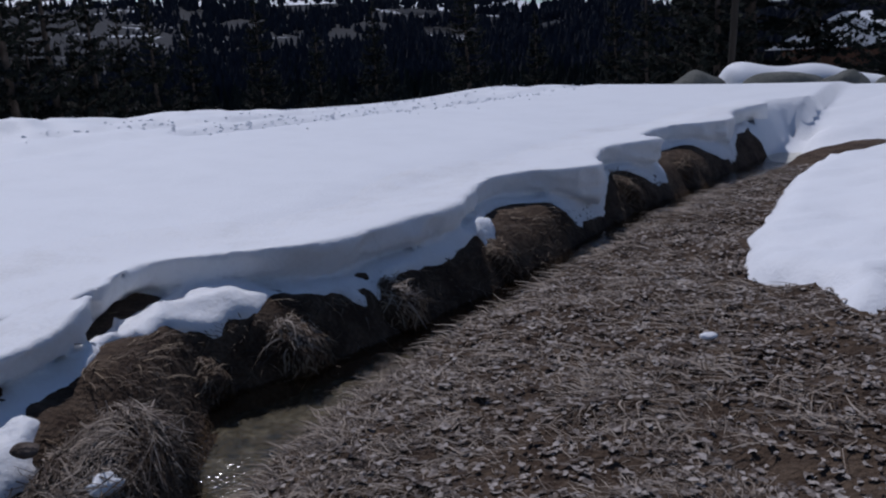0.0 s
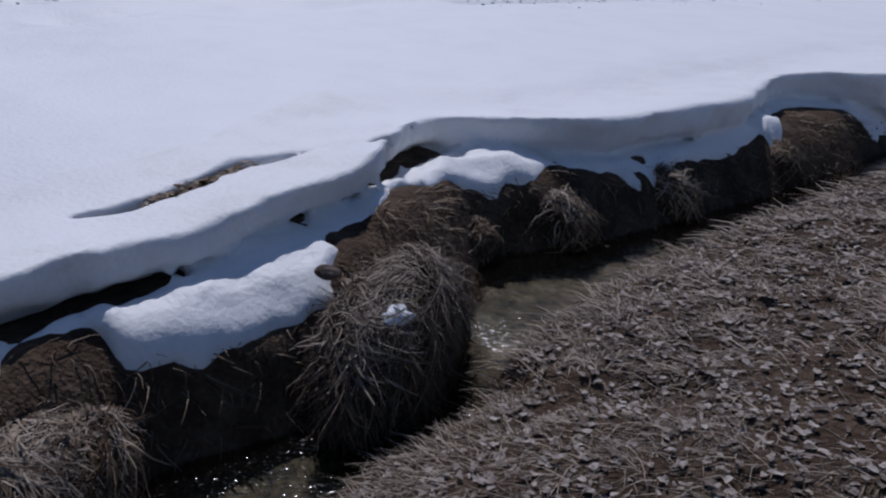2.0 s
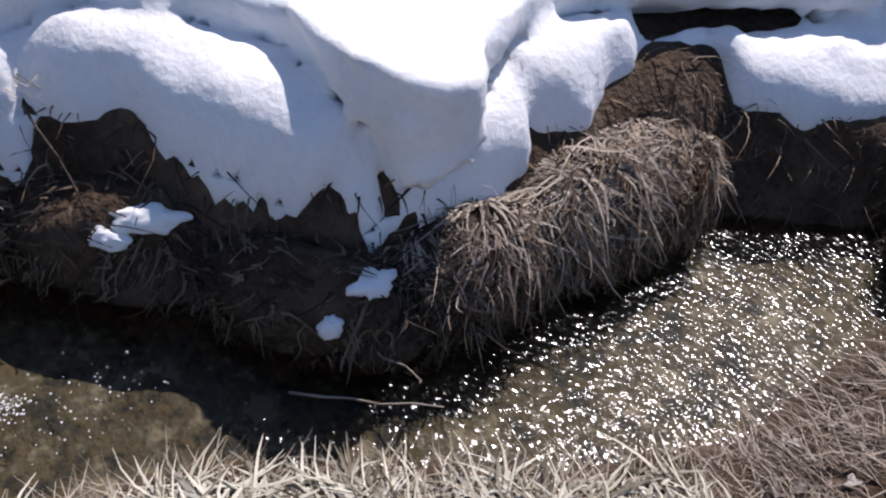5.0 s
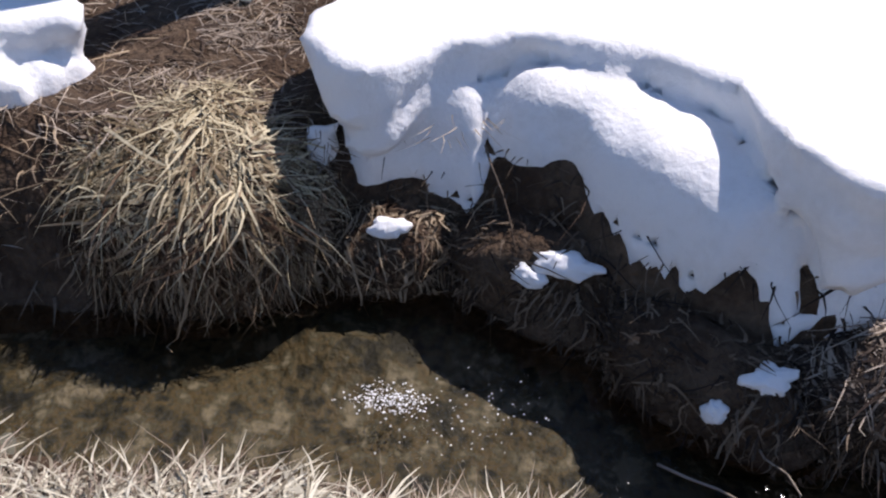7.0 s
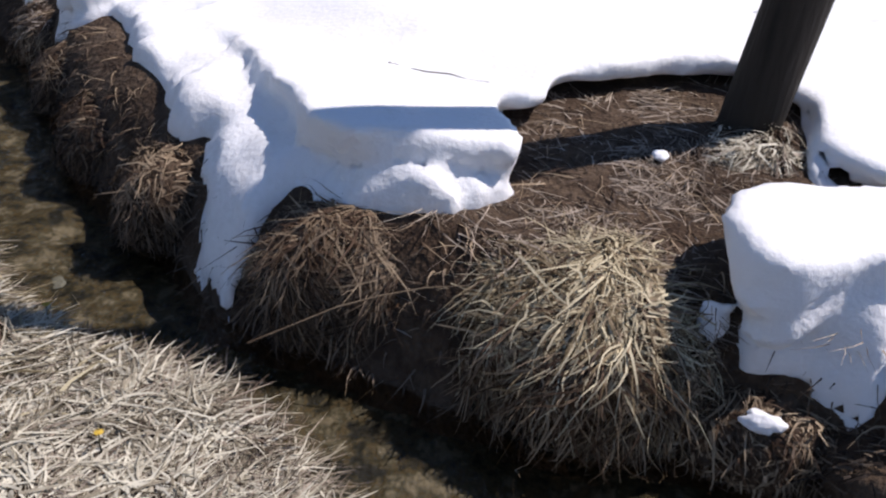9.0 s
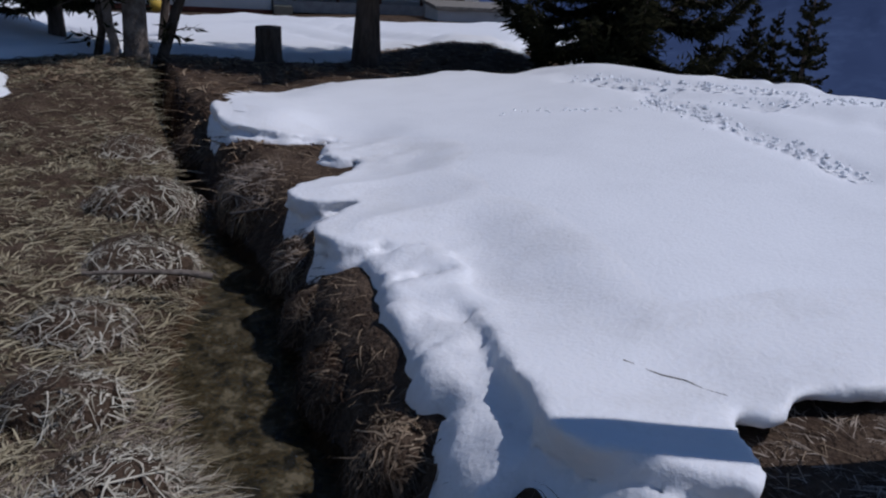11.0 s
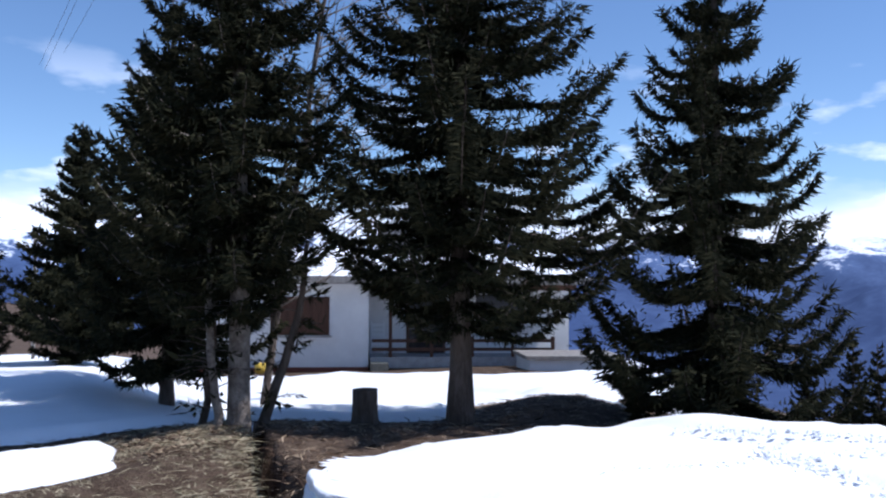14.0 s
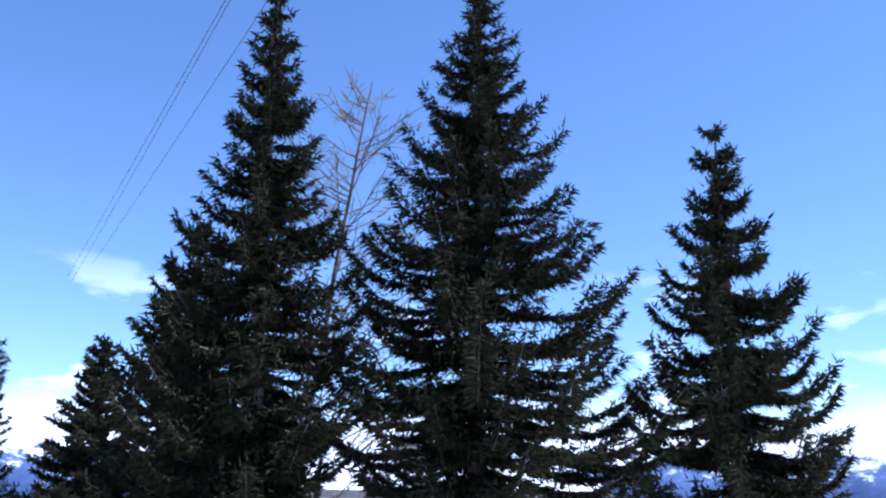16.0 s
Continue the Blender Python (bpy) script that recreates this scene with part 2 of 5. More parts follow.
_l.new(_f.outputs[0], _m.inputs[0])
_l.new(_t.outputs[0], _m.inputs[1])
_l.new(_g.outputs[0], _m.inputs[2])
_l.new(_m.outputs[0], _n["Material Output"].inputs["Surface"])


# ---- mesh tools ----
def mesh_np(name, verts, faces, material, smooth=False):
    """A mesh from arrays: verts (n, 3); faces (m, 3 or 4)."""
    verts, faces = np.asarray(verts, np.float32), np.asarray(faces, np.int32)
    me = bpy.data.meshes.new(name)
    me.vertices.add(len(verts))
    me.vertices.foreach_set("co", verts.ravel())
    k = faces.shape[1]
    me.loops.add(faces.size)
    me.loops.foreach_set("vertex_index", faces.ravel())
    me.polygons.add(len(faces))
    me.polygons.foreach_set("loop_start", np.arange(0, faces.size, k, dtype=np.int32))
    me.polygons.foreach_set("loop_total", np.full(len(faces), k, dtype=np.int32))
    me.polygons.foreach_set("use_smooth", np.full(len(faces), smooth))
    me.materials.append(material)
    me.update(calc_edges=True)
    me.validate()
    return me


def part(name, bm, material, parent, label=""):
    me = bpy.data.meshes.new(name)
    bm.to_mesh(me)
    bm.free()
    me.materials.append(material)
    ob = new(name, me)
    ob.parent = parent
    return tagged(ob, label)


def part_np(name, verts, faces, material, parent, label="", smooth=True):
    ob = new(name, mesh_np(name, verts, faces, material, smooth))
    ob.parent = parent
    return tagged(ob, label)


def box(sx, sy, sz, x=0, y=0, z=0, bevel=0.0, rot=None):
    """A bevelled block of that size with its base's middle at x, y, z."""
    bm = bmesh.new()
    bmesh.ops.create_cube(bm, size=1)
    bmesh.ops.scale(bm, vec=(sx, sy, sz), verts=bm.verts)
    if bevel:
        bmesh.ops.bevel(bm, geom=bm.edges[:], offset=bevel, segments=2, affect="EDGES")
    bmesh.ops.translate(bm, vec=(0, 0, sz / 2), verts=bm.verts)
    if rot:
        bmesh.ops.rotate(bm, cent=(0, 0, 0), matrix=Euler([radians(a) for a in rot]).to_matrix(), verts=bm.verts)
    bmesh.ops.translate(bm, vec=(x, y, z), verts=bm.verts)
    return bm


def tube(points, radii, sides=8):
    """Vertices and quads of a tapered tube along points, with a pinched end."""
    points, radii = np.asarray(points, float), np.asarray(radii, float)
    tan = np.gradient(points, axis=0)
    tan /= np.linalg.norm(tan, axis=1)[:, None] + 1e-9
    ref = np.where(np.abs(tan[:, 2:3]) > 0.9, np.array([[1.0, 0, 0]]), np.array([[0, 0, 1.0]]))
    u = np.cross(tan, ref)
    u /= np.linalg.norm(u, axis=1)[:, None] + 1e-9
    v = np.cross(tan, u)
    a = np.linspace(0, 2 * np.pi, sides, endpoint=False)
    ring = points[:, None] + radii[:, None, None] * (np.cos(a)[None, :, None] * u[:, None] + np.sin(a)[None, :, None] * v[:, None])
    n = len(points)
    i, j = np.meshgrid(np.arange(n - 1), np.arange(sides), indexing="ij")
    k = (j + 1) % sides
    faces = np.stack([i * sides + j, i * sides + k, (i + 1) * sides + k, (i + 1) * sides + j], -1).reshape(-1, 4)
    return ring.reshape(-1, 3), faces


def joined(pieces):
    """One pair of arrays from many."""
    vs, fs, n = [], [], 0
    for v, f in pieces:
        vs.append(v)
        fs.append(np.asarray(f) + n)
        n += len(v)
    return np.concatenate(vs), np.concatenate(fs)


def hash2(i, j, seed):
    h = (i.astype(np.int64) * 374761393 + j.astype(np.int64) * 668265263 + seed * 974634777) & 0x7FFFFFFF
    h = ((h ^ (h >> 13)) * 1274126177) & 0x7FFFFFFF
    return ((h ^ (h >> 16)) & 0xFFFF) / 65535.0


def noise2(x, y, scale=1.0, seed=0, octaves=3):
    """Smooth noise over the plan, about -1 to 1; scale is the size of its largest lumps in metres."""
    x, y = np.asarray(x, float) / scale, np.asarray(y, float) / scale
    out, amp, tot = 0, 1.0, 0.0
    for o in range(octaves):
        i, j = np.floor(x), np.floor(y)
        fx, fy = x - i, y - j
        fx, fy = fx * fx * (3 - 2 * fx), fy * fy * (3 - 2 * fy)
        s = seed * 17 + o
        a, b = hash2(i, j, s), hash2(i + 1, j, s)
        c, d = hash2(i, j + 1, s), hash2(i + 1, j + 1, s)
        out = out + amp * ((a + (b - a) * fx) * (1 - fy) + (c + (d - c) * fx) * fy - 0.5) * 2
        tot += amp
        amp *= 0.5
        x, y = x * 2.03 + 11.3, y * 2.03 + 7.7
    return out / tot


def smooth(a, b, x):
    t = np.clip((np.asarray(x, float) - a) / (b - a), 0, 1)
    return t * t * (3 - 2 * t)


def near_line(x, y, line):
    """Distance of points to a polyline."""
    best = np.full(np.shape(x), 1e9)
    for (ax, ay), (bx, by) in zip(line[:-1], line[1:]):
        dx, dy = bx - ax, by - ay
        t = np.clip(((x - ax) * dx + (y - ay) * dy) / (dx * dx + dy * dy), 0, 1)
        best = np.minimum(best, (x - ax - t * dx) ** 2 + (y - ay - t * dy) ** 2)
    return np.sqrt(best)


def inside(x, y, ring):
    """Whether points lie in a closed ring."""
    hit = np.zeros(np.shape(x), bool)
    for (ax, ay), (bx, by) in zip(ring, ring[1:] + ring[:1]):
        if ay != by:
            hit ^= ((ay > y) != (by > y)) & (x < (bx - ax) * (y - ay) / (by - ay) + ax)
    return hit


# ---- the lie of the land ----
FAR_BANK = [(3.3, 10.6), (2.5, 9.3), (1.75, 8.2), (1.02, 7.05), (0.5, 6.0), (0.1, 5.26), (-0.27, 4.72), (-0.5, 4.35), (-0.75, 4.05), (-1.1, 3.75), (-1.05, 3.2), (-1.0, 2.7),
            (-1.25, 2.2), (-1.52, 1.82), (-1.54, 1.3), (-1.56, 0.8), (-1.75, 0.5), (-2.05, 0.28), (-2.3, 0.05), (-2.34, -0.3), (-2.25, -0.65), (-2.3, -0.95), (-2.4, -1.35),
            (-2.48, -1.7), (-2.85, -2.0), (-3.3, -2.68), (-3.8, -3.13), (-4.35, -3.6), (-4.8, -4.25), (-5.55, -5.2), (-6.5, -6.4), (-8.0, -8.1), (-11.0, -11.5)]
FAR_BANK = [(x - 0.055, y + 0.03) if -1.75 < y < -0.3 or 0.75 < y < 3.0 else (x, y) for x, y in FAR_BANK]
NEAR_BANK = [(3.5, 10.5), (2.75, 9.1), (1.95, 8.0), (1.2, 6.95), (0.66, 5.9), (0.26, 5.16), (-0.08, 4.6), (-0.33, 4.1), (-0.53, 3.6), (-0.7, 3.2), (-0.76, 2.85), (-0.9, 2.38),
             (-1.03, 2.08), (-1.06, 1.6), (-1.07, 1.2), (-1.16, 0.9), (-1.43, 0.5), (-1.61, 0.2), (-1.68, -0.1), (-1.82, -0.4), (-1.85, -0.75), (-1.97, -1.0), (-2.1, -1.2),
             (-2.27, -1.5), (-2.33, -1.9), (-2.43, -2.2), (-2.7, -2.7), (-3.0, -3.2), (-3.5, -3.65), (-4.2, -4.1), (-5.2, -5.1), (-6.1, -6.2), (-7.5, -7.8), (-10.6, -11.8)]
RING = FAR_BANK + NEAR_BANK[::-1]


def along(x, y):
    """Metres up the stream, and metres across it to the snowy side, from its middle reach."""
    return 0.506 * (x + 1.6) + 0.863 * (y - 1.2), -0.863 * (x + 1.6) + 0.506 * (y - 1.2)


def water_level(x, y):
    s, _ = along(x, y)
    return -0.02 + 0.13 * smooth(1.62, 1.82, s) + 0.012 * np.clip(s - 1.8, 0, 14) + 0.012 * np.clip(s, -12, 0)


def lie(x, y, rough=1.0, inland=0.0):
    """Height of the bare ground (or, with inland, of the bank's shoulder carried out level over its edge), distances from both banks, and whether a point is in the stream or on the snowy side."""
    x, y = np.asarray(x, float), np.asarray(y, float)
    wob = 0.035 * noise2(x, y, 0.22, 5, 2)
    df, dn = near_line(x, y, FAR_BANK), near_line(x, y, NEAR_BANK)
    ring = inside(x, y, RING)
    far = (df < dn) & ~ring & (df > 0.03)
    wet = (ring | (dn < 0.02) | (df < 0.03)) & ~far
    away = np.hypot(x + 3, y - 1)
    fine = rough * smooth(16, 8, away)
    s, q = along(x, y)
    w = water_level(x, y)
    wide = -0.02 + 0.13 * smooth(-0.4, 3.8, s) + 0.012 * np.clip(s - 1.8, 0, 14) + 0.012 * np.clip(s, -12, 0)
    w_land = w + (wide - w) * smooth(0.05, 0.6, np.minimum(df, dn))
    up_slope = 0.06 + 0.045 * smooth(-4, 1, s) - 0.075 * smooth(3, 12, s)
    bed = w - 0.08 + 0.045 * noise2(x, y, 0.22, 3) + 0.012 * noise2(x, y, 0.05, 4, 2)
    d = np.maximum(dn - 0.02 + wob, 0)
    meadow = w_land + 0.075 * (1 - np.exp(-d / 0.10)) + (0.045 + 0.05 * smooth(0, 3, s)) * np.minimum(d, 4) + 0.07 * noise2(x, y, 1.1, 14, 2) * smooth(-1.8, -3.5, s) * smooth(0.1, 0.6, d) + fine * (0.045 * noise2(x, y, 0.55, 8) * smooth(0, 0.4, d) + 0.032 * noise2(x, y, 0.13, 9))
    d = np.maximum(df - 0.03 + wob, inland)
    bank = w_land + (0.29 - 0.12 * smooth(2.0, 3.6, s)) * smooth(-0.03, 0.15 + 0.05 * np.exp(-((y - 0.15) / 0.45) ** 2), d) + 0.14 * smooth(0.05, 0.3, d) + up_slope * np.minimum(d, 6.5) * smooth(0.3, 1.2, d) * 1.0 + fine * 0.035 * noise2(x, y, 0.3, 12) * smooth(0.05, 0.3, d)
    bank = bank - 0.15 * smooth(-5, -8.5, s) * smooth(0.2, 1.5, d) * smooth(5.2, 3.4, q) + 0.07 * smooth(-3, -6, s) * smooth(3.5, 5, q)
    bank = bank - 0.07 * np.exp(-(((x + 1.6) / 0.32) ** 2) - ((y - 2.28) / 0.3) ** 2)
    z = bank if inland else np.where(wet, bed, np.where(far, bank, meadow))
    # beyond the crest the land falls into the valley; downstream it drops to the yard
    fall = np.clip(q - 5.2 + 0.25 * np.clip(-s - 1, 0, 9), 0, None)
    z = z - np.where(far, 0.30 * fall * smooth(0, 5, fall), 0)
    z = z - 0.13 * np.clip(s - 12.5, 0, 60) * smooth(12.5, 15, s)
    yard = smooth(-8.4, -10.4, s) * ~wet
    level = 0.22 - 0.06 * np.clip(-s - 11, 0, 26) - 0.22 * np.clip(-s - 37, 0, 400) + 0.07 * noise2(x, y, 3.0, 31, 2)
    drop = np.clip(q - 5.2 - 0.8 * np.clip(-s - 11.5, 0, 14), 0, None)
    level = level - 0.27 * drop * smooth(0, 3, drop)
    az, dist = np.degrees(np.arctan2(-(x + 0.55), y + 0.73)) % 360, np.hypot(x + 0.55, y + 0.73)
    level = level + 0.5 * smooth(138.5, 146, az) * smooth(10, 17, dist) * smooth(200, 180, az) * smooth(60, 35, dist)
    z = z + (level - z) * yard
    z = z + 0.10 * np.clip(-q - 6, 0, 300) * (1 - yard)
    z = z + 0.26 * np.exp(-(((az - 116.0) / 4.5) ** 2) - ((dist - 12.8) / 1.5) ** 2)          # a bare mound
    z = z + 0.2 * np.exp(-(((az - 138) / 8) ** 2)) * smooth(6, 8.8, dist) * smooth(13, 10.5, dist) * ~wet
    return z, df, dn, wet, far


def ground(x, y):
    return lie(x, y)[0]


def axis(lo, hi, step, lo2, hi2, step2, reach, grow=1.11):
    """Grid lines: close from lo to hi, wider from lo2 to hi2, then ever wider out to reach on both sides."""
    mid = list(np.arange(lo2, lo - step2 / 2, step2)) + list(np.arange(lo, hi + step / 2, step)) + list(np.arange(hi + step2, hi2, step2))
    out, a, g = [], mid[-1], step2
    while a < reach:
        g *= grow
        a += g
        out.append(a)
    back, a, g = [], mid[0], step2
    while a > -reach:
        g *= grow
        a -= g
        back.append(a)
    return np.array(back[::-1] + mid + out)


def sheet(xs, ys, z, keep=None):
    """Vertices and quads of a grid; only the faces whose corners are all kept."""
    X, Y = np.meshgrid(xs, ys, indexing="ij")
    nx, ny = X.shape
    idx = np.arange(nx * ny).reshape(nx, ny)
    f = np.stack([idx[:-1, :-1], idx[1:, :-1], idx[1:, 1:], idx[:-1, 1:]], -1).reshape(-1, 4)
    v = np.stack([X, Y, z], -1).reshape(-1, 3)
    if keep is not None:
        k = keep.ravel()
        f = f[k[f].all(1)]
        used = np.unique(f)
        new_id = np.zeros(len(v), np.int32)
        new_id[used] = np.arange(len(used))
        v, f = v[used], new_id[f]
    return v, f


# ---- ground ----
gx, gy = axis(-4.6, 1.6, 0.046, -14, 6, 0.1, 3500), axis(-4.0, 5.6, 0.046, -15, 18, 0.1, 3500)
GX, GY = np.meshgrid(gx, gy, indexing="ij")
GZ, GDF, GDN, GWET, GFAR = lie(GX, GY)
v, f = sheet(gx, gy, GZ)
terrain = tagged(new("ground", mesh_np("ground", v, f, M_SOIL, True)), "dark damp soil under dead grass beside a stream", "ground", kind="structure")
terrain.data.materials.append(M_BED)
terrain.data.polygons.foreach_set("material_index", GWET.ravel()[f].all(1).astype(np.int32))

# ---- water ----
wx, wy = np.arange(-11.5, 3.6, 0.05), np.arange(-12, 10.8, 0.05)
WX, WY = np.meshgrid(wx, wy, indexing="ij")
wet = inside(WX, WY, RING) | (near_line(WX, WY, FAR_BANK) < 0.16) | (near_line(WX, WY, NEAR_BANK) < 0.2)
v, f = sheet(wx, wy, water_level(WX, WY) + 0.006 * noise2(WX, WY, 0.25, 40, 2), wet)
water = tagged(new("stream_water", mesh_np("stream_water", v, f, M_WATER, True)), "clear shallow rippling meltwater over a brown bed", "water", kind="structure")
water.visible_shadow = False

# ---- snow ----
LIP = [(4.2, 11.5), (3.3, 10.75), (2.75, 10.3), (2.4, 9.85), (2.32, 9.2), (1.9, 9.05), (1.55, 8.9), (1.3, 8.5), (1.36, 8.2), (1.48, 8.02), (1.2, 7.85), (1.0, 7.78), (0.84, 7.4), (0.78, 7.0),
       (0.82, 6.75), (0.6, 6.6), (0.35, 6.62), (0.05, 6.5), (-0.1, 6.1), (-0.14, 5.65), (-0.18, 5.35), (-0.38, 5.1), (-0.55, 4.85), (-0.66, 4.62), (-0.82, 4.45), (-1.05, 4.36), (-1.3, 4.33), (-1.55, 4.2),
       (-1.62, 3.9), (-1.6, 3.5), (-1.47, 3.12), (-1.55, 2.96), (-1.67, 2.67), (-1.8, 2.35), (-1.93, 2.04), (-2.0, 1.75), (-2.05, 1.5), (-2.03, 1.27), (-1.9, 1.02), (-1.76, 0.9), (-1.76, 0.82), (-1.85, 0.79), (-1.97, 0.76),
       (-2.14, 0.77), (-2.34, 0.67), (-2.49, 0.51), (-2.58, 0.29), (-2.58, 0.08), (-2.51, -0.02), (-2.46, -0.07), (-2.48, -0.16), (-2.6, -0.2)]
LIP_B = [(-2.8, -0.14), (-2.95, 0.2), (-3.02, 0.5), (-3.14, 0.52), (-3.1, 0.28), (-3.25, 0.1), (-3.5, 0.14), (-3.72, 0.07), (-3.84, -0.2), (-3.82, -0.5), (-3.52, -0.79), (-3.3, -0.82), (-3.35, -1.0),
         (-3.1, -0.96), (-2.88, -0.82), (-2.84, -0.94), (-2.83, -1.1), (-2.78, -1.3), (-2.86, -1.45), (-3.02, -1.54), (-3.2, -1.68), (-3.62, -2.0), (-4.33, -2.57), (-4.3, -2.9), (-4.1, -2.98), (-4.2, -3.25), (-4.4, -3.3), (-4.85, -3.32), (-4.55, -3.62), (-4.7, -3.82),
         (-5.2, -3.74), (-5.9, -3.95), (-5.65, -4.2), (-6.0, -4.4), (-6.35, -4.6), (-5.95, -4.95), (-5.95, -5.4), (-6.4, -5.9), (-7.1, -6.3), (-8.6, -6.6), (-9.6, -6.0)]


def rounded(line, ring=False):
    """Cuts the corners of a polyline once."""
    out = [] if ring else [line[0]]
    for (ax, ay), (bx, by) in zip(line, line[1:] + (line[:1] if ring else [])):
        out += [(0.75 * ax + 0.25 * bx, 0.75 * ay + 0.25 * by), (0.25 * ax + 0.75 * bx, 0.25 * ay + 0.75 * by)]
    return out if ring else out + [line[-1]]


LIP = rounded(LIP + LIP_B)
SNOW_RING = LIP + [(-10.2, -4.6), (-11.4, -2.6), (-16, -0.5), (-30, -3), (-80, 60), (60, 90), (20, 20)]
# thin snow left on the bank's shelf: outline, thickness, how close to the water it hangs
SHELF = [
    ([(-2.02, 2.0), (-1.78, 1.92), (-1.6, 1.9), (-1.46, 1.98), (-1.36, 2.1), (-1.28, 2.3), (-1.32, 2.55), (-1.36, 2.76), (-1.5, 2.9), (-1.62, 2.86), (-1.84, 2.45), (-2.02, 2.14)], 0.055, 0.16),
    ([(-1.62, 0.88), (-1.73, 1.03), (-1.79, 1.3), (-1.81, 1.54), (-1.94, 1.78), (-2.1, 1.72), (-2.06, 1.4), (-1.98, 1.15), (-1.85, 0.95)], 0.1, 0.1),
    ([(-2.48, 0.2), (-2.4, 0.22), (-2.32, 0.34), (-2.15, 0.42), (-2.0, 0.49), (-1.84, 0.51), (-1.75, 0.58), (-1.68, 0.64), (-1.66, 0.76), (-1.7, 0.88), (-1.82, 0.9), (-2.0, 0.82), (-2.3, 0.76), (-2.55, 0.64), (-2.72, 0.4)], 0.095, 0.165),
    ([(-2.52, -0.2), (-2.4, -0.13), (-2.29, -0.03), (-2.25, 0.08), (-2.34, 0.18), (-2.48, 0.24), (-2.66, 0.05), (-2.6, -0.15)], 0.085, 0.14),
    ([(-2.6, -0.16), (-2.54, -0.26), (-2.44, -0.2), (-2.48, -0.1)], 0.07, 0.04),
    ([(-2.98, -0.8), (-2.76, -0.86), (-2.66, -0.96), (-2.64, -1.08), (-2.74, -1.22), (-2.8, -1.42), (-2.66, -1.52), (-2.52, -1.6), (-2.48, -1.7), (-2.62, -1.86), (-2.84, -1.8), (-3.02, -1.92), (-3.08, -2.06),
      (-3.26, -2.2), (-3.5, -2.45), (-3.8, -2.7), (-4.2, -2.78), (-4.45, -2.6), (-3.75, -1.98), (-3.1, -1.45), (-2.95, -1.2)], 0.08, 0.03),
    ([(-1.52, 3.3), (-1.36, 3.5), (-1.3, 3.72), (-1.12, 3.86), (-0.96, 4.06), (-0.9, 4.3), (-0.7, 4.4), (-0.52, 4.34), (-0.5, 4.55), (-0.36, 4.76), (-0.5, 4.95), (-0.75, 4.66), (-1.05, 4.52), (-1.4, 4.3), (-1.6, 3.9)], 0.035, 0.13),
    ([(0.0, 5.4), (0.12, 5.7), (0.05, 6.0), (-0.12, 5.9), (-0.1, 5.5)], 0.05, 0.05),
    ([(-4.05, -2.65), (-3.95, -2.85), (-4.2, -3.05), (-4.4, -2.95), (-4.25, -2.7)], 0.06, 0.05),
]
SHELF = [(rounded(ring_, True), th_, hang_) for ring_, th_, hang_ in SHELF]


def snow_edge(x, y):
    """Metres inside the snow's edge (minus: outside)."""
    d = near_line(x, y, LIP)
    return np.where(inside(x, y, SNOW_RING), d, -d) + (0.02 + 0.015 * smooth(-1.4, -1.0, y)) * noise2(x, y, 0.28, 50, 3)


def hollow(x, y):
    """Where the slab has melted free of the ledge below it."""
    return 0.7 * smooth(0.0, 0.12, y) * smooth(0.85, 0.72, y) + smooth(1.2, 1.35, y) * smooth(-0.3, -0.1, y) * smooth(2.5, 2.3, y) + 0.4 * smooth(3.3, 3.5, y) * smooth(4.3, 4.1, y)


def snow_depth(x, y):
    near_ = smooth(16, 8, np.hypot(x + 3, y - 1))
    thin = 0.13 * smooth(-2.6, -4.4, along(x, y)[0]) * smooth(0.7, 0.0, near_line(x, y, LIP))
    return 0.225 - 0.015 * smooth(1.2, 0.9, y) * smooth(-0.3, 0.0, y) - thin - 0.085 * smooth(0.4, 1.1, near_line(x, y, FAR_BANK)) + near_ * 0.012 * noise2(x, y, 0.7, 51, 2) + (0.01 + 0.02 * near_) * noise2(x, y, 2.5, 52, 2)


def shelf_depth(x, y):
    """Depth of the thin snow on the shelf below the slab."""
    t = np.zeros(np.shape(x))
    df = near_line(x, y, FAR_BANK)
    e = snow_edge(x, y)
    df = df + 0.04 * noise2(x, y, 0.13, 59, 3)
    ragged = 0.075 * noise2(x, y, 0.17, 53, 3) + 0.035 * noise2(x, y, 0.06, 58, 2)
    for ring_, th, hang in SHELF:
        d = near_line(x, y, ring_ + ring_[:1])
        d = np.where(inside(x, y, ring_), d, -d) + ragged
        t = np.maximum(t, th * smooth(-0.02, 0.075, d) * smooth(hang - 0.02, hang + 0.06, df))
    thin = 0.03 * smooth(-0.15, -0.06, e + 0.3 * ragged) * (np.abs(y + 0.45) > 0.5)          # crumbs along the slab's foot
    bare = 1 - smooth(-0.045, -0.02, e) * hollow(x, y)                                         # a dark gap along parts of the slab's foot
    holes = np.maximum(smooth(-0.5, -0.3, noise2(x, y, 0.2, 57, 3)), smooth(1.2, 1.6, y) * smooth(3.0, 2.6, y))
    return np.maximum(t * holes, thin * smooth(0.05, 0.12, df)) * np.maximum(bare, smooth(-1.3, -1.5, y))


def smax(a, b, k):
    h = np.clip(0.5 + 0.5 * (a - b) / k, 0, 1)
    return b + (a - b) * h + k * h * (1 - h)


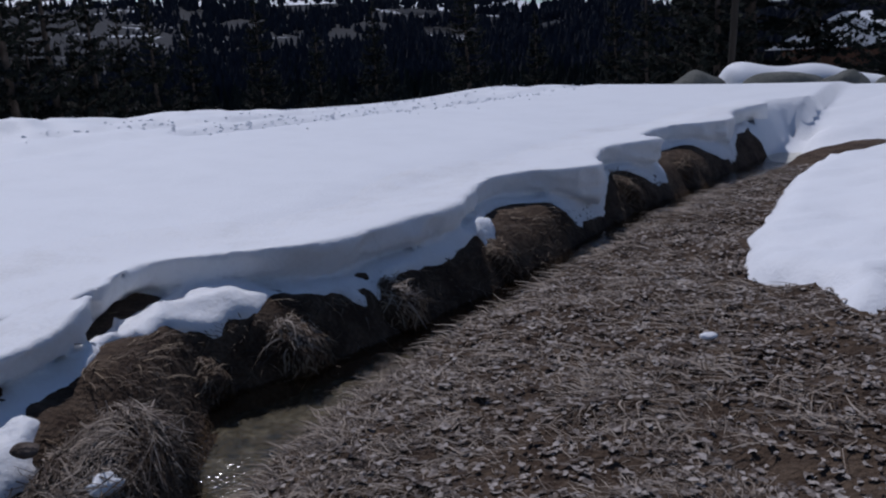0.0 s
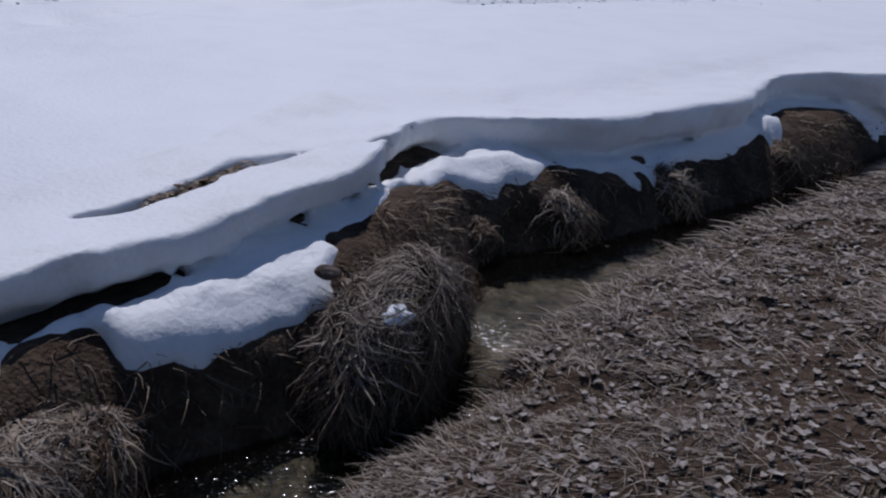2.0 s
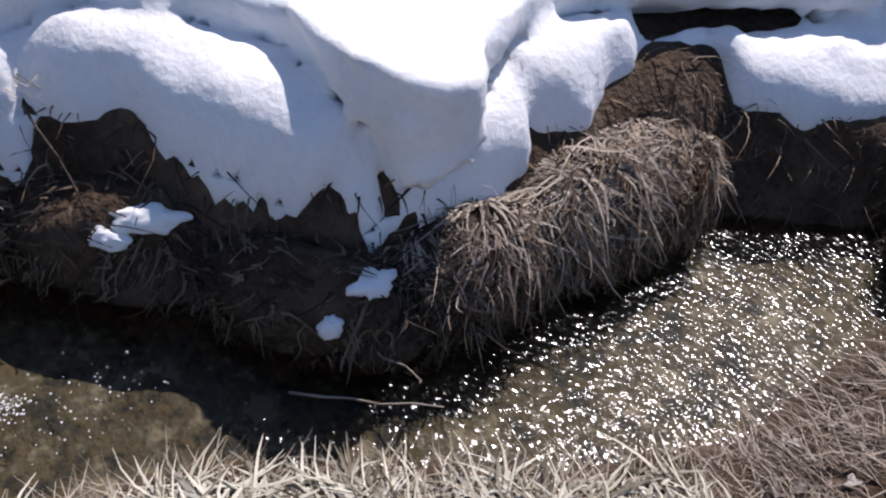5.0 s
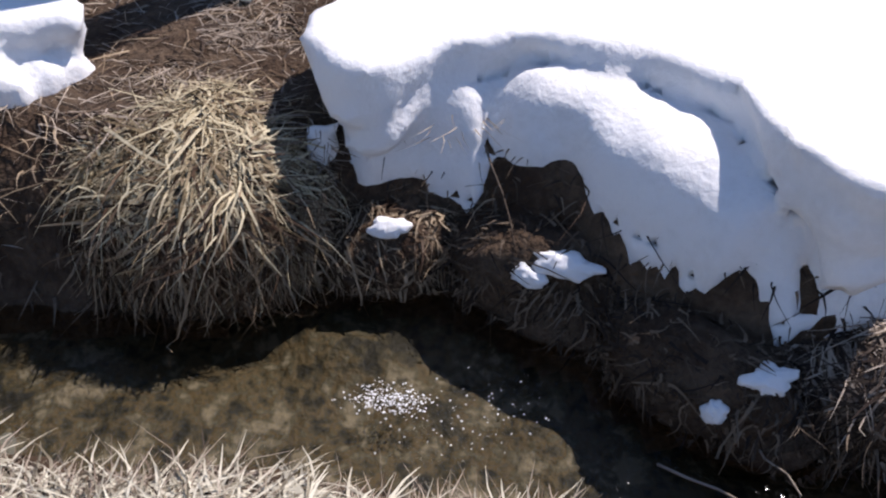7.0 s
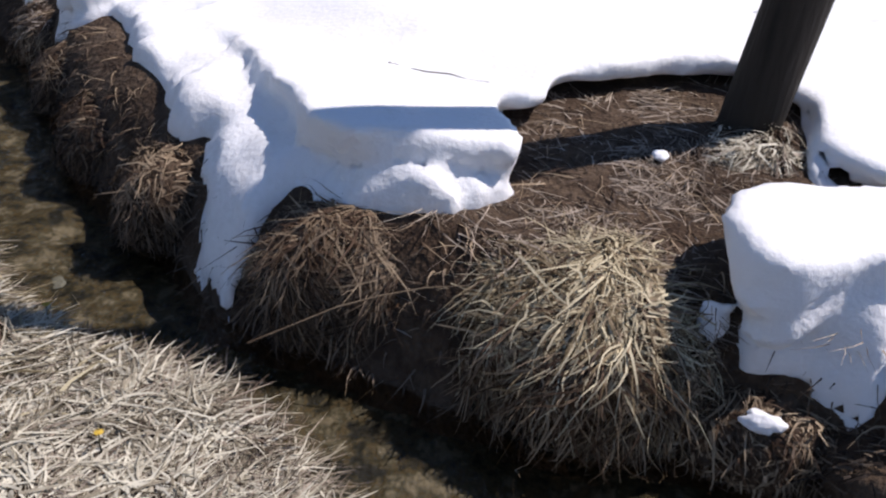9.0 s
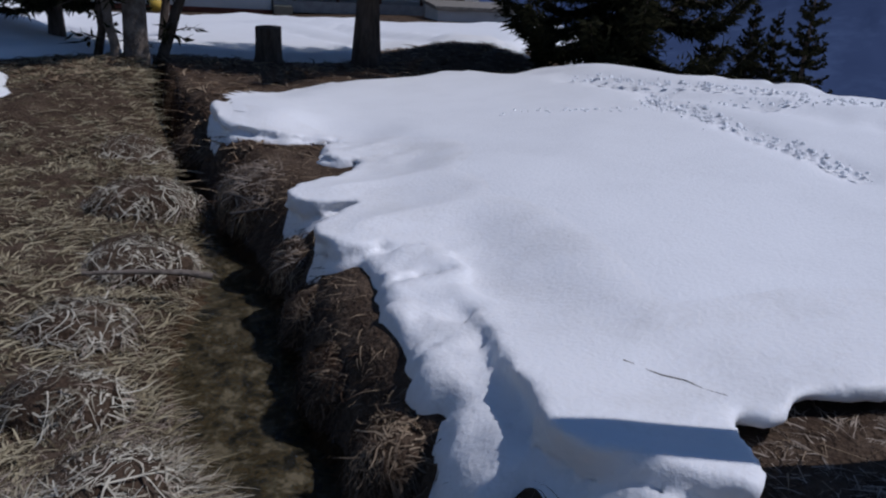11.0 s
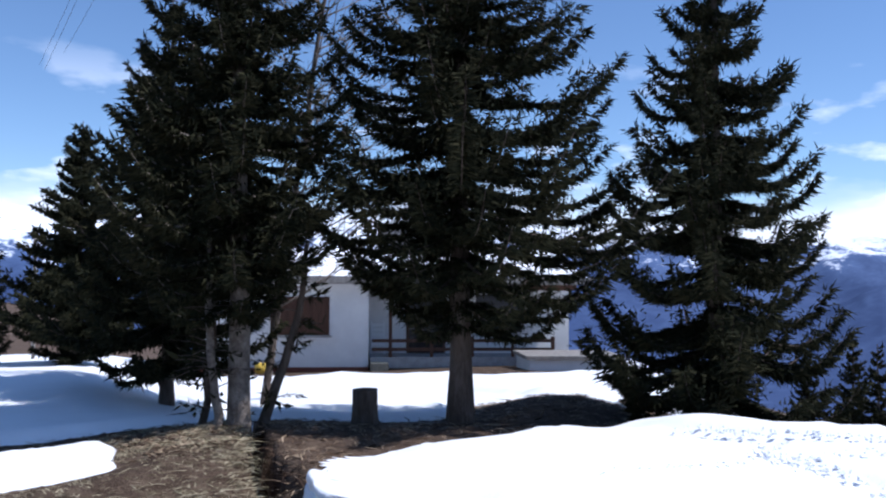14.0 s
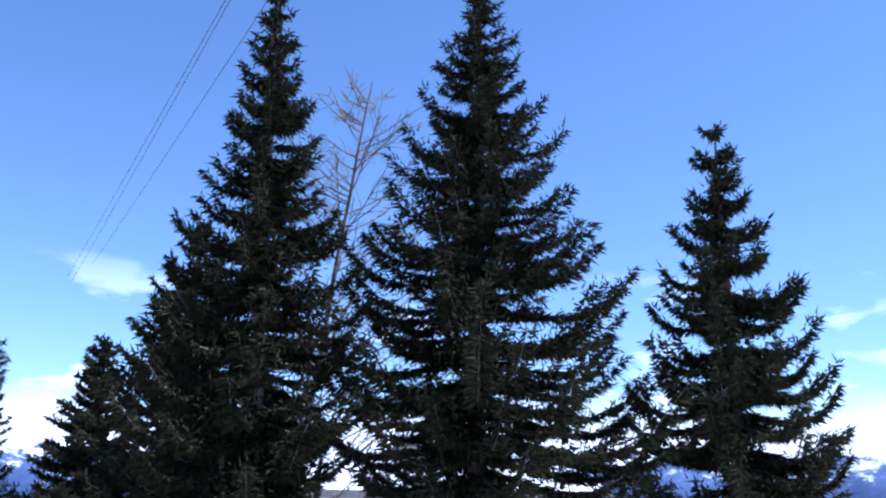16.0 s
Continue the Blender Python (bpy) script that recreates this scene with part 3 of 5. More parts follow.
def surface_nets(F, origin, h):
    """Smooth quads where the sampled field F changes sign."""
    S = F < 0
    nx, ny, nz = F.shape
    cs = (slice(0, -1), slice(1, None))
    cnt = np.zeros((nx - 1, ny - 1, nz - 1), np.int16)
    pos = np.zeros((nx - 1, ny - 1, nz - 1, 3), np.float32)
    for ax in range(3):
        for a in (0, 1):
            for b in (0, 1):
                o = [a, b]
                o.insert(ax, 0)
                p = [a, b]
                p.insert(ax, 1)
                f0 = F[tuple(cs[i] for i in o)]
                f1 = F[tuple(cs[i] for i in p)]
                m = (f0 < 0) != (f1 < 0)
                t = np.where(m, f0 / np.where(m, f0 - f1, 1), 0)
                cnt += m
                for c in range(3):
                    pos[..., c] += np.where(m, t if c == ax else o[c], 0)
    on = cnt > 0
    ids = np.full(on.shape, -1, np.int32)
    ids[on] = np.arange(on.sum())
    ijk = np.argwhere(on)
    v = (ijk + pos[on] / cnt[on][:, None]) * h + origin
    quads = []
    for ax in range(3):
        a, b = S.take(range(0, S.shape[ax] - 1), ax), S.take(range(1, S.shape[ax]), ax)
        e = np.argwhere(a != b)
        flip = a[tuple(e.T)]
        u, w = [(1, 2), (2, 0), (0, 1)][ax]
        ok = (e[:, u] > 0) & (e[:, w] > 0) & (e[:, u] < F.shape[u] - 1) & (e[:, w] < F.shape[w] - 1)
        e, flip = e[ok], flip[ok]
        c = []
        for du, dw in ((-1, -1), (0, -1), (0, 0), (-1, 0)):
            k = e.copy()
            k[:, u] += du
            k[:, w] += dw
            c.append(ids[tuple(k.T)])
        qd = np.stack(c, -1)
        qd[~flip] = qd[~flip][:, ::-1]
        quads.append(qd)
    qd = np.concatenate(quads)
    return v, qd[(qd >= 0).all(1)]


H = 0.03
sx, sy, sz = np.arange(-6.4, 3.0, H), np.arange(-6.0, 10.9, H), np.arange(-0.1, 1.05, H)
SX, SY = np.meshgrid(sx, sy, indexing="ij")
SG, SDF_, _, SWET, SFAR = lie(SX, SY)
SE = snow_edge(SX, SY) + 0.02
ST = lie(SX, SY, 0.0, 0.5)[0] + snow_depth(SX, SY) - 0.014 * smooth(0.6, 0.94, SE)
SB = SG - 0.06 * smooth(0.2, 0.4, SE)
SH = np.where(SFAR, shelf_depth(SX, SY), 0)
Z3 = sz[None, None, :]
mid_z = (Z3 - SB[..., None]) / np.maximum(ST - SB, 0.05)[..., None]
rough3 = 0.042 * noise2(SX[..., None] + Z3 * 1.7, SY[..., None] - Z3 * 1.1, 0.12, 61, 3) + 0.03 * noise2(SX[..., None] - Z3 * 0.6, SY[..., None] + Z3 * 0.9, 0.33, 62, 2)
face = -(SE[..., None] + 0.03 * np.clip(mid_z, 0, 1) - 0.11 * smooth(0.5, 0.0, mid_z)) + rough3 * (1 - 0.5 * smooth(0.6, 1.0, mid_z))
F1 = smax(smax(Z3 - ST[..., None], SB[..., None] - Z3, 0.02), face, 0.014)
F1 = np.maximum(F1, (SE - 0.95)[..., None])
# a long crack behind the lip, and a few sunk holes
slit = near_line(SX, SY, [(-2.19, 2.3), (-2.1, 2.41), (-2.03, 2.7), (-1.98, 3.04), (-1.85, 3.3)]) + 0.025 * noise2(SX, SY, 0.2, 66, 2)
cut = np.minimum(slit - 0.028 * smooth(2.2, 2.5, SY) * smooth(3.35, 3.1, SY) - 0.012, np.hypot(SX + 1.57, SY - 3.5) - 0.045)
cut = cut[..., None] - 0.6 * np.clip(ST[..., None] - 0.03 - Z3, 0, 0.2)
F1 = np.maximum(F1, -np.maximum(cut, (SG - 0.02)[..., None] - Z3))
F2 = np.maximum(smax(Z3 - (SG + SH)[..., None] + 0.9 * rough3, (0.02 - SH)[..., None] * 2, 0.03), (SG - 0.06)[..., None] - Z3)
blend = (0.012 + 0.06 * smooth(-1.2, -1.5, SY))[..., None]
v, f = surface_nets((-smax(-F1, -F2, blend)).astype(np.float32), np.array([sx[0], sy[0], sz[0]]), H)
tagged(new("snow_bank", mesh_np("snow_bank", v, f, M_SNOW_LIP, True)), "thick old snow slab with a broken undercut edge along the stream", "snow", kind="structure")


MEADOW_SNOW = rounded([(1.43, 4.77), (1.56, 5.2), (1.66, 5.6), (2.08, 6.62), (2.56, 7.78), (3.3, 8.9), (5.5, 9.5), (7.5, 7.0), (6.5, 4.0), (4.0, 3.2), (2.6, 3.7), (2.05, 4.25), (1.85, 3.88), (1.7, 3.84), (1.76, 4.3), (1.58, 4.5)], True)


def far_snow(x, y):
    """Depth of the wide snow cover away from the stream; 0 where the ground is bare."""
    s, q = along(x, y)
    e = snow_edge(x, y)
    outer = (y > 10.6) | (x < -6.2) | (y < -5.8) | (x > 2.8)
    main = np.where((e > 0.55) | (outer & (e > 0)), snow_depth(x, y) - 0.008 * smooth(0.92, 0.58, e), -1.0)
    # patches on the meadow side, up the stream and in the yard
    m = -1.0 * np.ones(np.shape(x))
    right = near_line(x, y, MEADOW_SNOW + MEADOW_SNOW[:1])
    right = np.where(inside(x, y, MEADOW_SNOW), right, -right) + 0.06 * noise2(x, y, 0.5, 70, 3)
    m = np.maximum(m, 0.13 * smooth(-0.07, 0.13, right) - 0.03)
    north = smooth(9.7, 10.7, y + 0.25 * noise2(x, y, 1.0, 71) + 0.25 * (x - 3))
    m = np.maximum(m, np.where((y > 8) & (e < 0), 0.19 * north - 0.03, -1))
    az, d = np.degrees(np.arctan2(-(x + 0.55), y + 0.73)) % 360, np.hypot(x + 0.55, y + 0.73)
    wob = noise2(x, y, 1.1, 72, 3)
    yard = np.zeros(np.shape(x))
    for a0, a1, d0, d1 in ((143.5, 175, 8.9, 10.0), (138.5, 175, 11.3, 32), (122.5, 142, 12.3, 23.5), (112, 124, 13.9, 22), (60, 112, 16, 30)):
        yard = np.maximum(yard, smooth(-0.25, 0.25, np.minimum(np.minimum(az - a0, a1 - az) * d / 57.3, np.minimum(d - d0, d1 - d)) + 0.3 * wob))
    m = np.maximum(m, np.where(d > 5.5, 0.16 * yard - 0.03, -1))
    return np.maximum(main, m * 1.0)


fs = far_snow(GX, GY)
GS = lie(GX, GY, 0.0)[0]
rut = 0.05 * noise2(GX, GY, 0.4, 73, 3)
s_, q_ = along(GX, GY)
track = np.exp(-((q_ - 4.6 - 0.3 * np.sin(s_ * 0.2)) / 0.22) ** 2) + np.exp(-((q_ - 5.6 - 0.3 * np.sin(s_ * 0.2)) / 0.22) ** 2)
berm = np.exp(-((q_ - 6.0) / 0.35) ** 2)
for line in ([(-9.3, -3.7), (-8.7, -1.0)], [(-8.5, -2.7), (-6.4, -0.8)], [(-6.2, 4.4), (-4.6, 6.8), (-2.0, 11.2), (0.5, 15.5)], [(-3.0, 8.45), (-0.85, 11.8)]):
    track = track + 0.9 * np.exp(-(near_line(GX, GY, line) / 0.13) ** 2)
zz = np.where((fs > 0.1) & GFAR, GS, GZ) + fs + (fs > 0.1) * (track * (rut - 0.05) + berm * smooth(10, 4, s_) * (0.08 + 1.6 * rut))
v, f = sheet(gx, gy, zz, (fs > -0.0298) & (np.hypot(GX, GY) < 900))
tagged(new("snow_field", mesh_np("snow_field", v, f, M_SNOW, True)), "wide smooth old snow cover with tyre tracks along its crest", "snow", kind="structure")


# ---- grass ----
RNG = np.random.default_rng(7)


def blades(p, way, length, rise, droop, width, seg=3, wander=0.25, spread=1.0):
    """Curved tapering ribbons: roots p (n, 3), level headings way (n, 2), lengths, rise and droop."""
    n = len(p)
    t = np.linspace(0, 1, seg + 1)[None, :]
    L = length[:, None]
    side = np.stack([-way[:, 1], way[:, 0]], -1)
    bend = (RNG.normal(0, wander, n)[:, None] * t**2)
    flat = np.sqrt(np.maximum(1 - rise**2, 0.05))[:, None] * t * L * np.broadcast_to(spread, n)[:, None]
    x = p[:, 0:1] + way[:, 0:1] * flat + side[:, 0:1] * bend * L
    y = p[:, 1:2] + way[:, 1:2] * flat + side[:, 1:2] * bend * L
    z = p[:, 2:3] + L * (rise[:, None] * t - droop[:, None] * t**2)
    w = (width[:, None] * (1 - 0.85 * t**1.5)) / 2
    tip = RNG.uniform(-0.6, 0.6, n)[:, None] * w
    a = np.stack([x - side[:, 0:1] * w, y - side[:, 1:2] * w, z - tip], -1)
    b = np.stack([x + side[:, 0:1] * w, y + side[:, 1:2] * w, z + tip], -1)
    v = np.stack([a, b], 2).reshape(-1, 3)
    k = np.arange(n)[:, None] * 2 * (seg + 1) + np.arange(seg)[None, :] * 2
    f = np.stack([k, k + 1, k + 3, k + 2], -1).reshape(-1, 4)
    return v, f


def heading(ang):
    return np.stack([np.cos(ang), np.sin(ang)], -1)


def bank_away(x, y, line, e=0.02):
    """Level unit direction away from a bank line."""
    gx_ = near_line(x + e, y, line) - near_line(x - e, y, line)
    gy_ = near_line(x, y + e, line) - near_line(x, y - e, line)
    g = np.hypot(gx_, gy_) + 1e-6
    return np.stack([gx_ / g, gy_ / g], -1)


def meadow_grass(n, x0, x1, y0, y1, near, far_d, w0, flat=1.0, stray=0.9, size=1.0, seg=3):
    x, y = RNG.uniform(x0, x1, n), RNG.uniform(y0, y1, n)
    z, df, dn, wet_, far_ = lie(x, y)
    ok = ~wet_ & ~far_ & (dn > 0.03 + near * smooth(-1.4, -0.6, y)) & (dn < far_d) & (far_snow(x, y) < 0)
    clump = noise2(x, y, 0.3, 80, 2)
    ok &= RNG.uniform(-1.1, 0.4, n) < clump + 0.45 * smooth(0.9, 0.0, dn) - 0.3 * smooth(1.8, 3.0, y) * smooth(0.05, 0.35, dn) + 0.35 * smooth(-1.5, -3, y)
    x, y, z, dn, clump = x[ok], y[ok], z[ok], dn[ok], clump[ok]
    m = len(x)
    ang = 2.6 + 2.6 * noise2(x, y, 0.45, 81, 2) + RNG.normal(0, stray, m)
    way = heading(ang)
    edge = smooth(0.3, 0.03, dn)[:, None]
    edge = edge * max(0.0, flat - 0.5) * 0.6
    way = way * (1 - edge) - edge * bank_away(x, y, NEAR_BANK)
    way /= np.linalg.norm(way, axis=1)[:, None]
    L = size * RNG.uniform(0.05, 0.2, m) * (1 + 0.35 * clump) * (0.5 + 0.5 * flat)
    rise = RNG.uniform(0.1, 0.5, m) * flat
    return blades(np.stack([x, y, z - 0.005], -1), way, L, rise, rise * RNG.uniform(0.7, 1.15, m), RNG.uniform(0.6, 1.4, m) * w0, seg, 0.4)


v, f = joined([meadow_grass(160000, -3.2, 1.0, -3.2, 3.6, 0.07, 2.6, 0.0038, size=0.8, seg=2), meadow_grass(40000, -0.9, 3.2, 2.6, 8.5, 0.0, 3.2, 0.007, seg=2)])
tagged(new("meadow_grass", mesh_np("meadow_grass", v, f, M_STRAW)), "flattened brown dead grass matted over the meadow", "grass", kind="stuff")
v, f = meadow_grass(90000, -9.0, -1.6, -9.5, -1.8, 0.0, 4.2, 0.009, seg=2)
tagged(new("meadow_grass", mesh_np("meadow_grass", v, f, M_STRAW_OLIVE)), "dull olive dead grass bent over the far meadow", "grass", kind="stuff")
v, f = meadow_grass(64000, -2.9, -0.4, -3.0, 0.95, 0.07, 1.5, 0.0066, 0.4, 2.6)
v[:, 2] += 0.016
tagged(new("meadow_grass", mesh_np("meadow_grass", v, f, M_STRAW_PALE)), "bleached dry dead grass matted at the stream's edge", "grass", kind="stuff")


def draped(p, v0, length, width, radii, lump, floor, fall=0.4, seg=5, out=0.004):
    """Curved tapering ribbons that start at p, set off along v0, sink under their weight and slide over the round body they grow on."""
    n = len(p)
    t = np.linspace(0, 1, seg + 1)[None, :, None]
    L = length[:, None, None]
    bend = RNG.normal(0, 0.42, (n, 1, 3)) * t**2
    pts = p[:, None] + L * (v0[:, None] * t + bend) - np.array([0, 0, 1.0]) * L * fall * t**2
    pts = pts + RNG.normal(0, 0.09, (n, 1, 3)) * L * np.sin(RNG.uniform(3, 7, (n, 1, 1)) * t)
    q = pts / radii
    k = np.linalg.norm(np.concatenate([q[..., :2], np.maximum(q[..., 2:], 0)], -1), axis=2, keepdims=True) + 1e-9
    loose = RNG.uniform(0, 1, (n, 1, 1)) ** 2
    least = lump[:, None, None] + (out + 0.012 * loose * t) / min(radii)
    most = least + (0.012 + 0.06 * loose * t) / min(radii)
    hold = np.clip(k, least, most) / k
    pts = np.concatenate([pts[..., :2] * hold, np.where(pts[..., 2:] > 0, pts[..., 2:] * hold, pts[..., 2:])], -1)
    pts[..., 2] = np.maximum(pts[..., 2], floor + 0.004 * RNG.uniform(0, 1, (n, 1)))
    tan = np.gradient(pts, axis=1)
    side = np.cross(tan, q / k / radii + RNG.normal(0, 0.4, (n, 1, 3)))
    side /= np.linalg.norm(side, axis=2, keepdims=True) + 1e-9
    w = width[:, None, None] * (1 - 0.8 * t**1.6) / 2
    v = np.stack([pts - side * w, pts + side * w], 2).reshape(-1, 3)
    k = np.arange(n)[:, None] * 2 * (seg + 1) + np.arange(seg)[None, :] * 2
    return v, np.stack([k, k + 1, k + 3, k + 2], -1).reshape(-1, 4)


def tussock(x0, y0, z0, rx, ry, rz, yaw, n, crown_stuff, fringe_stuff, length, label, pale=0.8):
    """A rounded hummock that bulges over the water: a sod body, tangled bent blades on its crown, and long strands hanging down its flanks."""
    radii = np.array([rx, ry, rz])
    ob = new("grass_tussock")
    ob.matrix_basis = pose(x0, y0, z0, 0, 0, yaw)
    c, s_ = math.cos(radians(yaw)), math.sin(radians(yaw))
    seed = RNG.uniform(0, 50)

    def lumps(d):
        return 0.94 + 0.26 * noise2(d[:, 0] * 1.2 + seed + d[:, 2], d[:, 1] * 1.2 - d[:, 2], 0.7, 83, 3)

    bm = bmesh.new()
    bmesh.ops.create_icosphere(bm, subdivisions=4, radius=1)
    d = np.array([v_.co[:] for v_ in bm.verts])
    f = np.array([[v_.index for v_ in f_.verts] for f_ in bm.faces])
    bm.free()
    part_np("sod", d * lumps(d)[:, None] * radii * 0.97, f, M_SOIL, ob, "dark matted sod")
    d = RNG.normal(0, 1, (n, 3))
    d /= np.linalg.norm(d, axis=1)[:, None]
    lump = lumps(d)
    p = d * lump[:, None] * radii
    wx_, wy_ = x0 + c * p[:, 0] - s_ * p[:, 1], y0 + s_ * p[:, 0] + c * p[:, 1]
    land = ground(wx_, wy_)
    floor = float(water_level(np.array(x0), np.array(y0))) + 0.004 - z0
    ok = (p[:, 2] + z0 > land - 0.025) & (p[:, 2] > floor + 0.01)
    d, p, lump, wx_, wy_ = d[ok], p[ok], lump[ok], wx_[ok], wy_[ok]
    m = len(p)
    nrm = d / radii
    nrm /= np.linalg.norm(nrm, axis=1)[:, None]
    nz = nrm[:, 2:3]
    down = np.array([0, 0, -1.0]) + nz * nrm
    down /= np.linalg.norm(down, axis=1)[:, None] + 1e-6
    ang = 8 * noise2(wx_ + 0.7 * p[:, 2], wy_ - 0.7 * p[:, 2], 0.15, 86, 2) + RNG.normal(0, 0.45, m)
    flow = np.column_stack([np.cos(ang), np.sin(ang), 0 * ang])
    v0 = down * (0.2 + 0.6 * (1 - nz)) + flow * (0.5 + 0.75 * np.clip(nz, 0, 1)) + nrm * RNG.uniform(-0.05, 0.3, (m, 1)) ** 2 + RNG.normal(0, 0.3, (m, 3))
    v0 /= np.linalg.norm(v0, axis=1)[:, None]
    L = RNG.uniform(0.3, 1.15, m) ** 1.5 * length * (1 - 0.3 * np.clip(nz[:, 0], 0, 1))
    wide = RNG.uniform(0.45, 1.4, m) ** 1.8 * 0.0056
    # pale on top, darker down the flanks: their shade is put into the colour
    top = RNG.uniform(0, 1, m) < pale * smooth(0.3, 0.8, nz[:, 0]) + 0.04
    for name_, pick, stuff_, tag_ in (("tangle", top, crown_stuff, "bent blades on its crown"), ("hanging_fringe", ~top, fringe_stuff, "hanging strands, wet brown and darkened for shade")):
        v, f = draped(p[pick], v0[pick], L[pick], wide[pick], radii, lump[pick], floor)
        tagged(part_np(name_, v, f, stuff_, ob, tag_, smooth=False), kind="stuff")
    return tagged(ob, label, "grass tussock", "tussocks along the stream")


PALE_T, BROWN_T = "straw-coloured tussock of dead grass hanging to the water", "dark brown tussock of wet dead grass on the cut bank"
for x0, y0, z0, rx, ry, rz, yaw, n, crown_, fringe_, L_, label_ in [
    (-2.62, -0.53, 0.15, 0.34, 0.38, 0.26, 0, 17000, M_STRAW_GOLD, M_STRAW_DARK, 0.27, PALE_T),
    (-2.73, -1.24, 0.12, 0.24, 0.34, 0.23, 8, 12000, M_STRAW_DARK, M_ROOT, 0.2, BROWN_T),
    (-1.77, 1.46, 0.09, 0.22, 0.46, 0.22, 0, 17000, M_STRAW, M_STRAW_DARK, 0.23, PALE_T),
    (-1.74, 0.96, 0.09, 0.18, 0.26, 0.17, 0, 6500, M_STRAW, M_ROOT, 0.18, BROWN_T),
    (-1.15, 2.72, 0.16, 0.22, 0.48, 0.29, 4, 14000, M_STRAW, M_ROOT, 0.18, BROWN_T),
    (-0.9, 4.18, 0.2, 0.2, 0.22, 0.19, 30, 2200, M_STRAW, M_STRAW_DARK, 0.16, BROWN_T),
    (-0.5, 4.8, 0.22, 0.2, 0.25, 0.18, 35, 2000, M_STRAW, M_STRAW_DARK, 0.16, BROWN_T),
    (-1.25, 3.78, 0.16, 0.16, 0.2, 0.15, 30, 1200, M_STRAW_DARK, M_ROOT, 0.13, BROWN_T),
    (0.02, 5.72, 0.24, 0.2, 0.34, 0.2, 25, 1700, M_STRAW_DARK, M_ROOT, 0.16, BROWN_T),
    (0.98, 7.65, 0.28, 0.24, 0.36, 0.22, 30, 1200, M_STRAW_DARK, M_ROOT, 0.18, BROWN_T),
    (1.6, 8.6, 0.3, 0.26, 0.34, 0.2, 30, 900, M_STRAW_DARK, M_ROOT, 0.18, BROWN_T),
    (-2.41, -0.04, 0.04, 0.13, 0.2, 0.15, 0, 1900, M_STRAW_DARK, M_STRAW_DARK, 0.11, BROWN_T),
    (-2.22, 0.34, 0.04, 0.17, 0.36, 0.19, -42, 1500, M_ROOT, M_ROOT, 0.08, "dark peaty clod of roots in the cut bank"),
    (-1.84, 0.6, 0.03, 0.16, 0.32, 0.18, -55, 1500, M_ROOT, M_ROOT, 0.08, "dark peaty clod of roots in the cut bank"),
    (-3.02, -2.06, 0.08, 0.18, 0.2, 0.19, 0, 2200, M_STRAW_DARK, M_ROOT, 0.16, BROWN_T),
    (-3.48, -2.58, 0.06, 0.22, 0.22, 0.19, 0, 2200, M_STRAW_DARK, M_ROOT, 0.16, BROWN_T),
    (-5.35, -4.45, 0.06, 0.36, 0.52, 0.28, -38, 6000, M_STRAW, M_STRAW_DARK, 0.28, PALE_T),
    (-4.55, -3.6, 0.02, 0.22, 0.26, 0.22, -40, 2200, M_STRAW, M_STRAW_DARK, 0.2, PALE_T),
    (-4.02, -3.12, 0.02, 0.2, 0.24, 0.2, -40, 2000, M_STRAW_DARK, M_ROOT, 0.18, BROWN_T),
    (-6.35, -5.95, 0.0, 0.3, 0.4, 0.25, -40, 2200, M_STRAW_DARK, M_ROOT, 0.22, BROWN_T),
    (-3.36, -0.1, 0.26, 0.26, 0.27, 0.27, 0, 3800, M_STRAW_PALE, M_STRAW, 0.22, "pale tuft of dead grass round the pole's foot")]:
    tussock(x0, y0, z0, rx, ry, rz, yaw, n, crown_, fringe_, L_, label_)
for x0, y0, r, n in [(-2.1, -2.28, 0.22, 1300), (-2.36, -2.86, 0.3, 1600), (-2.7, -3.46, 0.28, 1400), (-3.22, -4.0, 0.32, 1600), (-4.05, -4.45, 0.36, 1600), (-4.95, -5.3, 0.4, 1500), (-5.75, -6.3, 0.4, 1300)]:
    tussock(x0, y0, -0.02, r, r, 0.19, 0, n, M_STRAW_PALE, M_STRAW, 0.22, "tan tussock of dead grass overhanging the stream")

# shaggy strands all along the cut bank, and the bare patch round the pole
n = 110000
x, y = RNG.uniform(-6.5, 1.5, n), RNG.uniform(-6.5, 8.0, n)
z, df, dn, wet_, far_ = lie(x, y)
e = snow_edge(x, y)
ok = far_ & (e < 0.0) & (shelf_depth(x, y) < 0.025) & (df < 1.7) & (RNG.uniform(0, 1, n) < 0.12 + 0.8 * smooth(0.12, 0.3, df))
x, y, z, df = x[ok], y[ok], z[ok], df[ok]
edge = smooth(0.3, 0.0, df)
way = -bank_away(x, y, FAR_BANK) * edge[:, None] * 1.2 + heading(3.5 * noise2(x, y, 0.4, 84) + 1.0) * 0.6 + RNG.normal(0, 0.75, (len(x), 2))
way /= np.linalg.norm(way, axis=1)[:, None]
rise = RNG.uniform(0.05, 0.45, len(x))
v, f = blades(np.stack([x, y, z - 0.01], -1), way, RNG.uniform(0.06, 0.19, len(x)), rise, rise * 0.8 + edge * RNG.uniform(0.3, 0.9, len(x)), RNG.uniform(0.003, 0.007, len(x)), wander=0.5, spread=1 - 0.6 * edge)
tagged(new("bank_grass", mesh_np("bank_grass", v, f, M_STRAW_DARK)), "dark wet dead grass strands on the cut bank", "grass", kind="stuff")

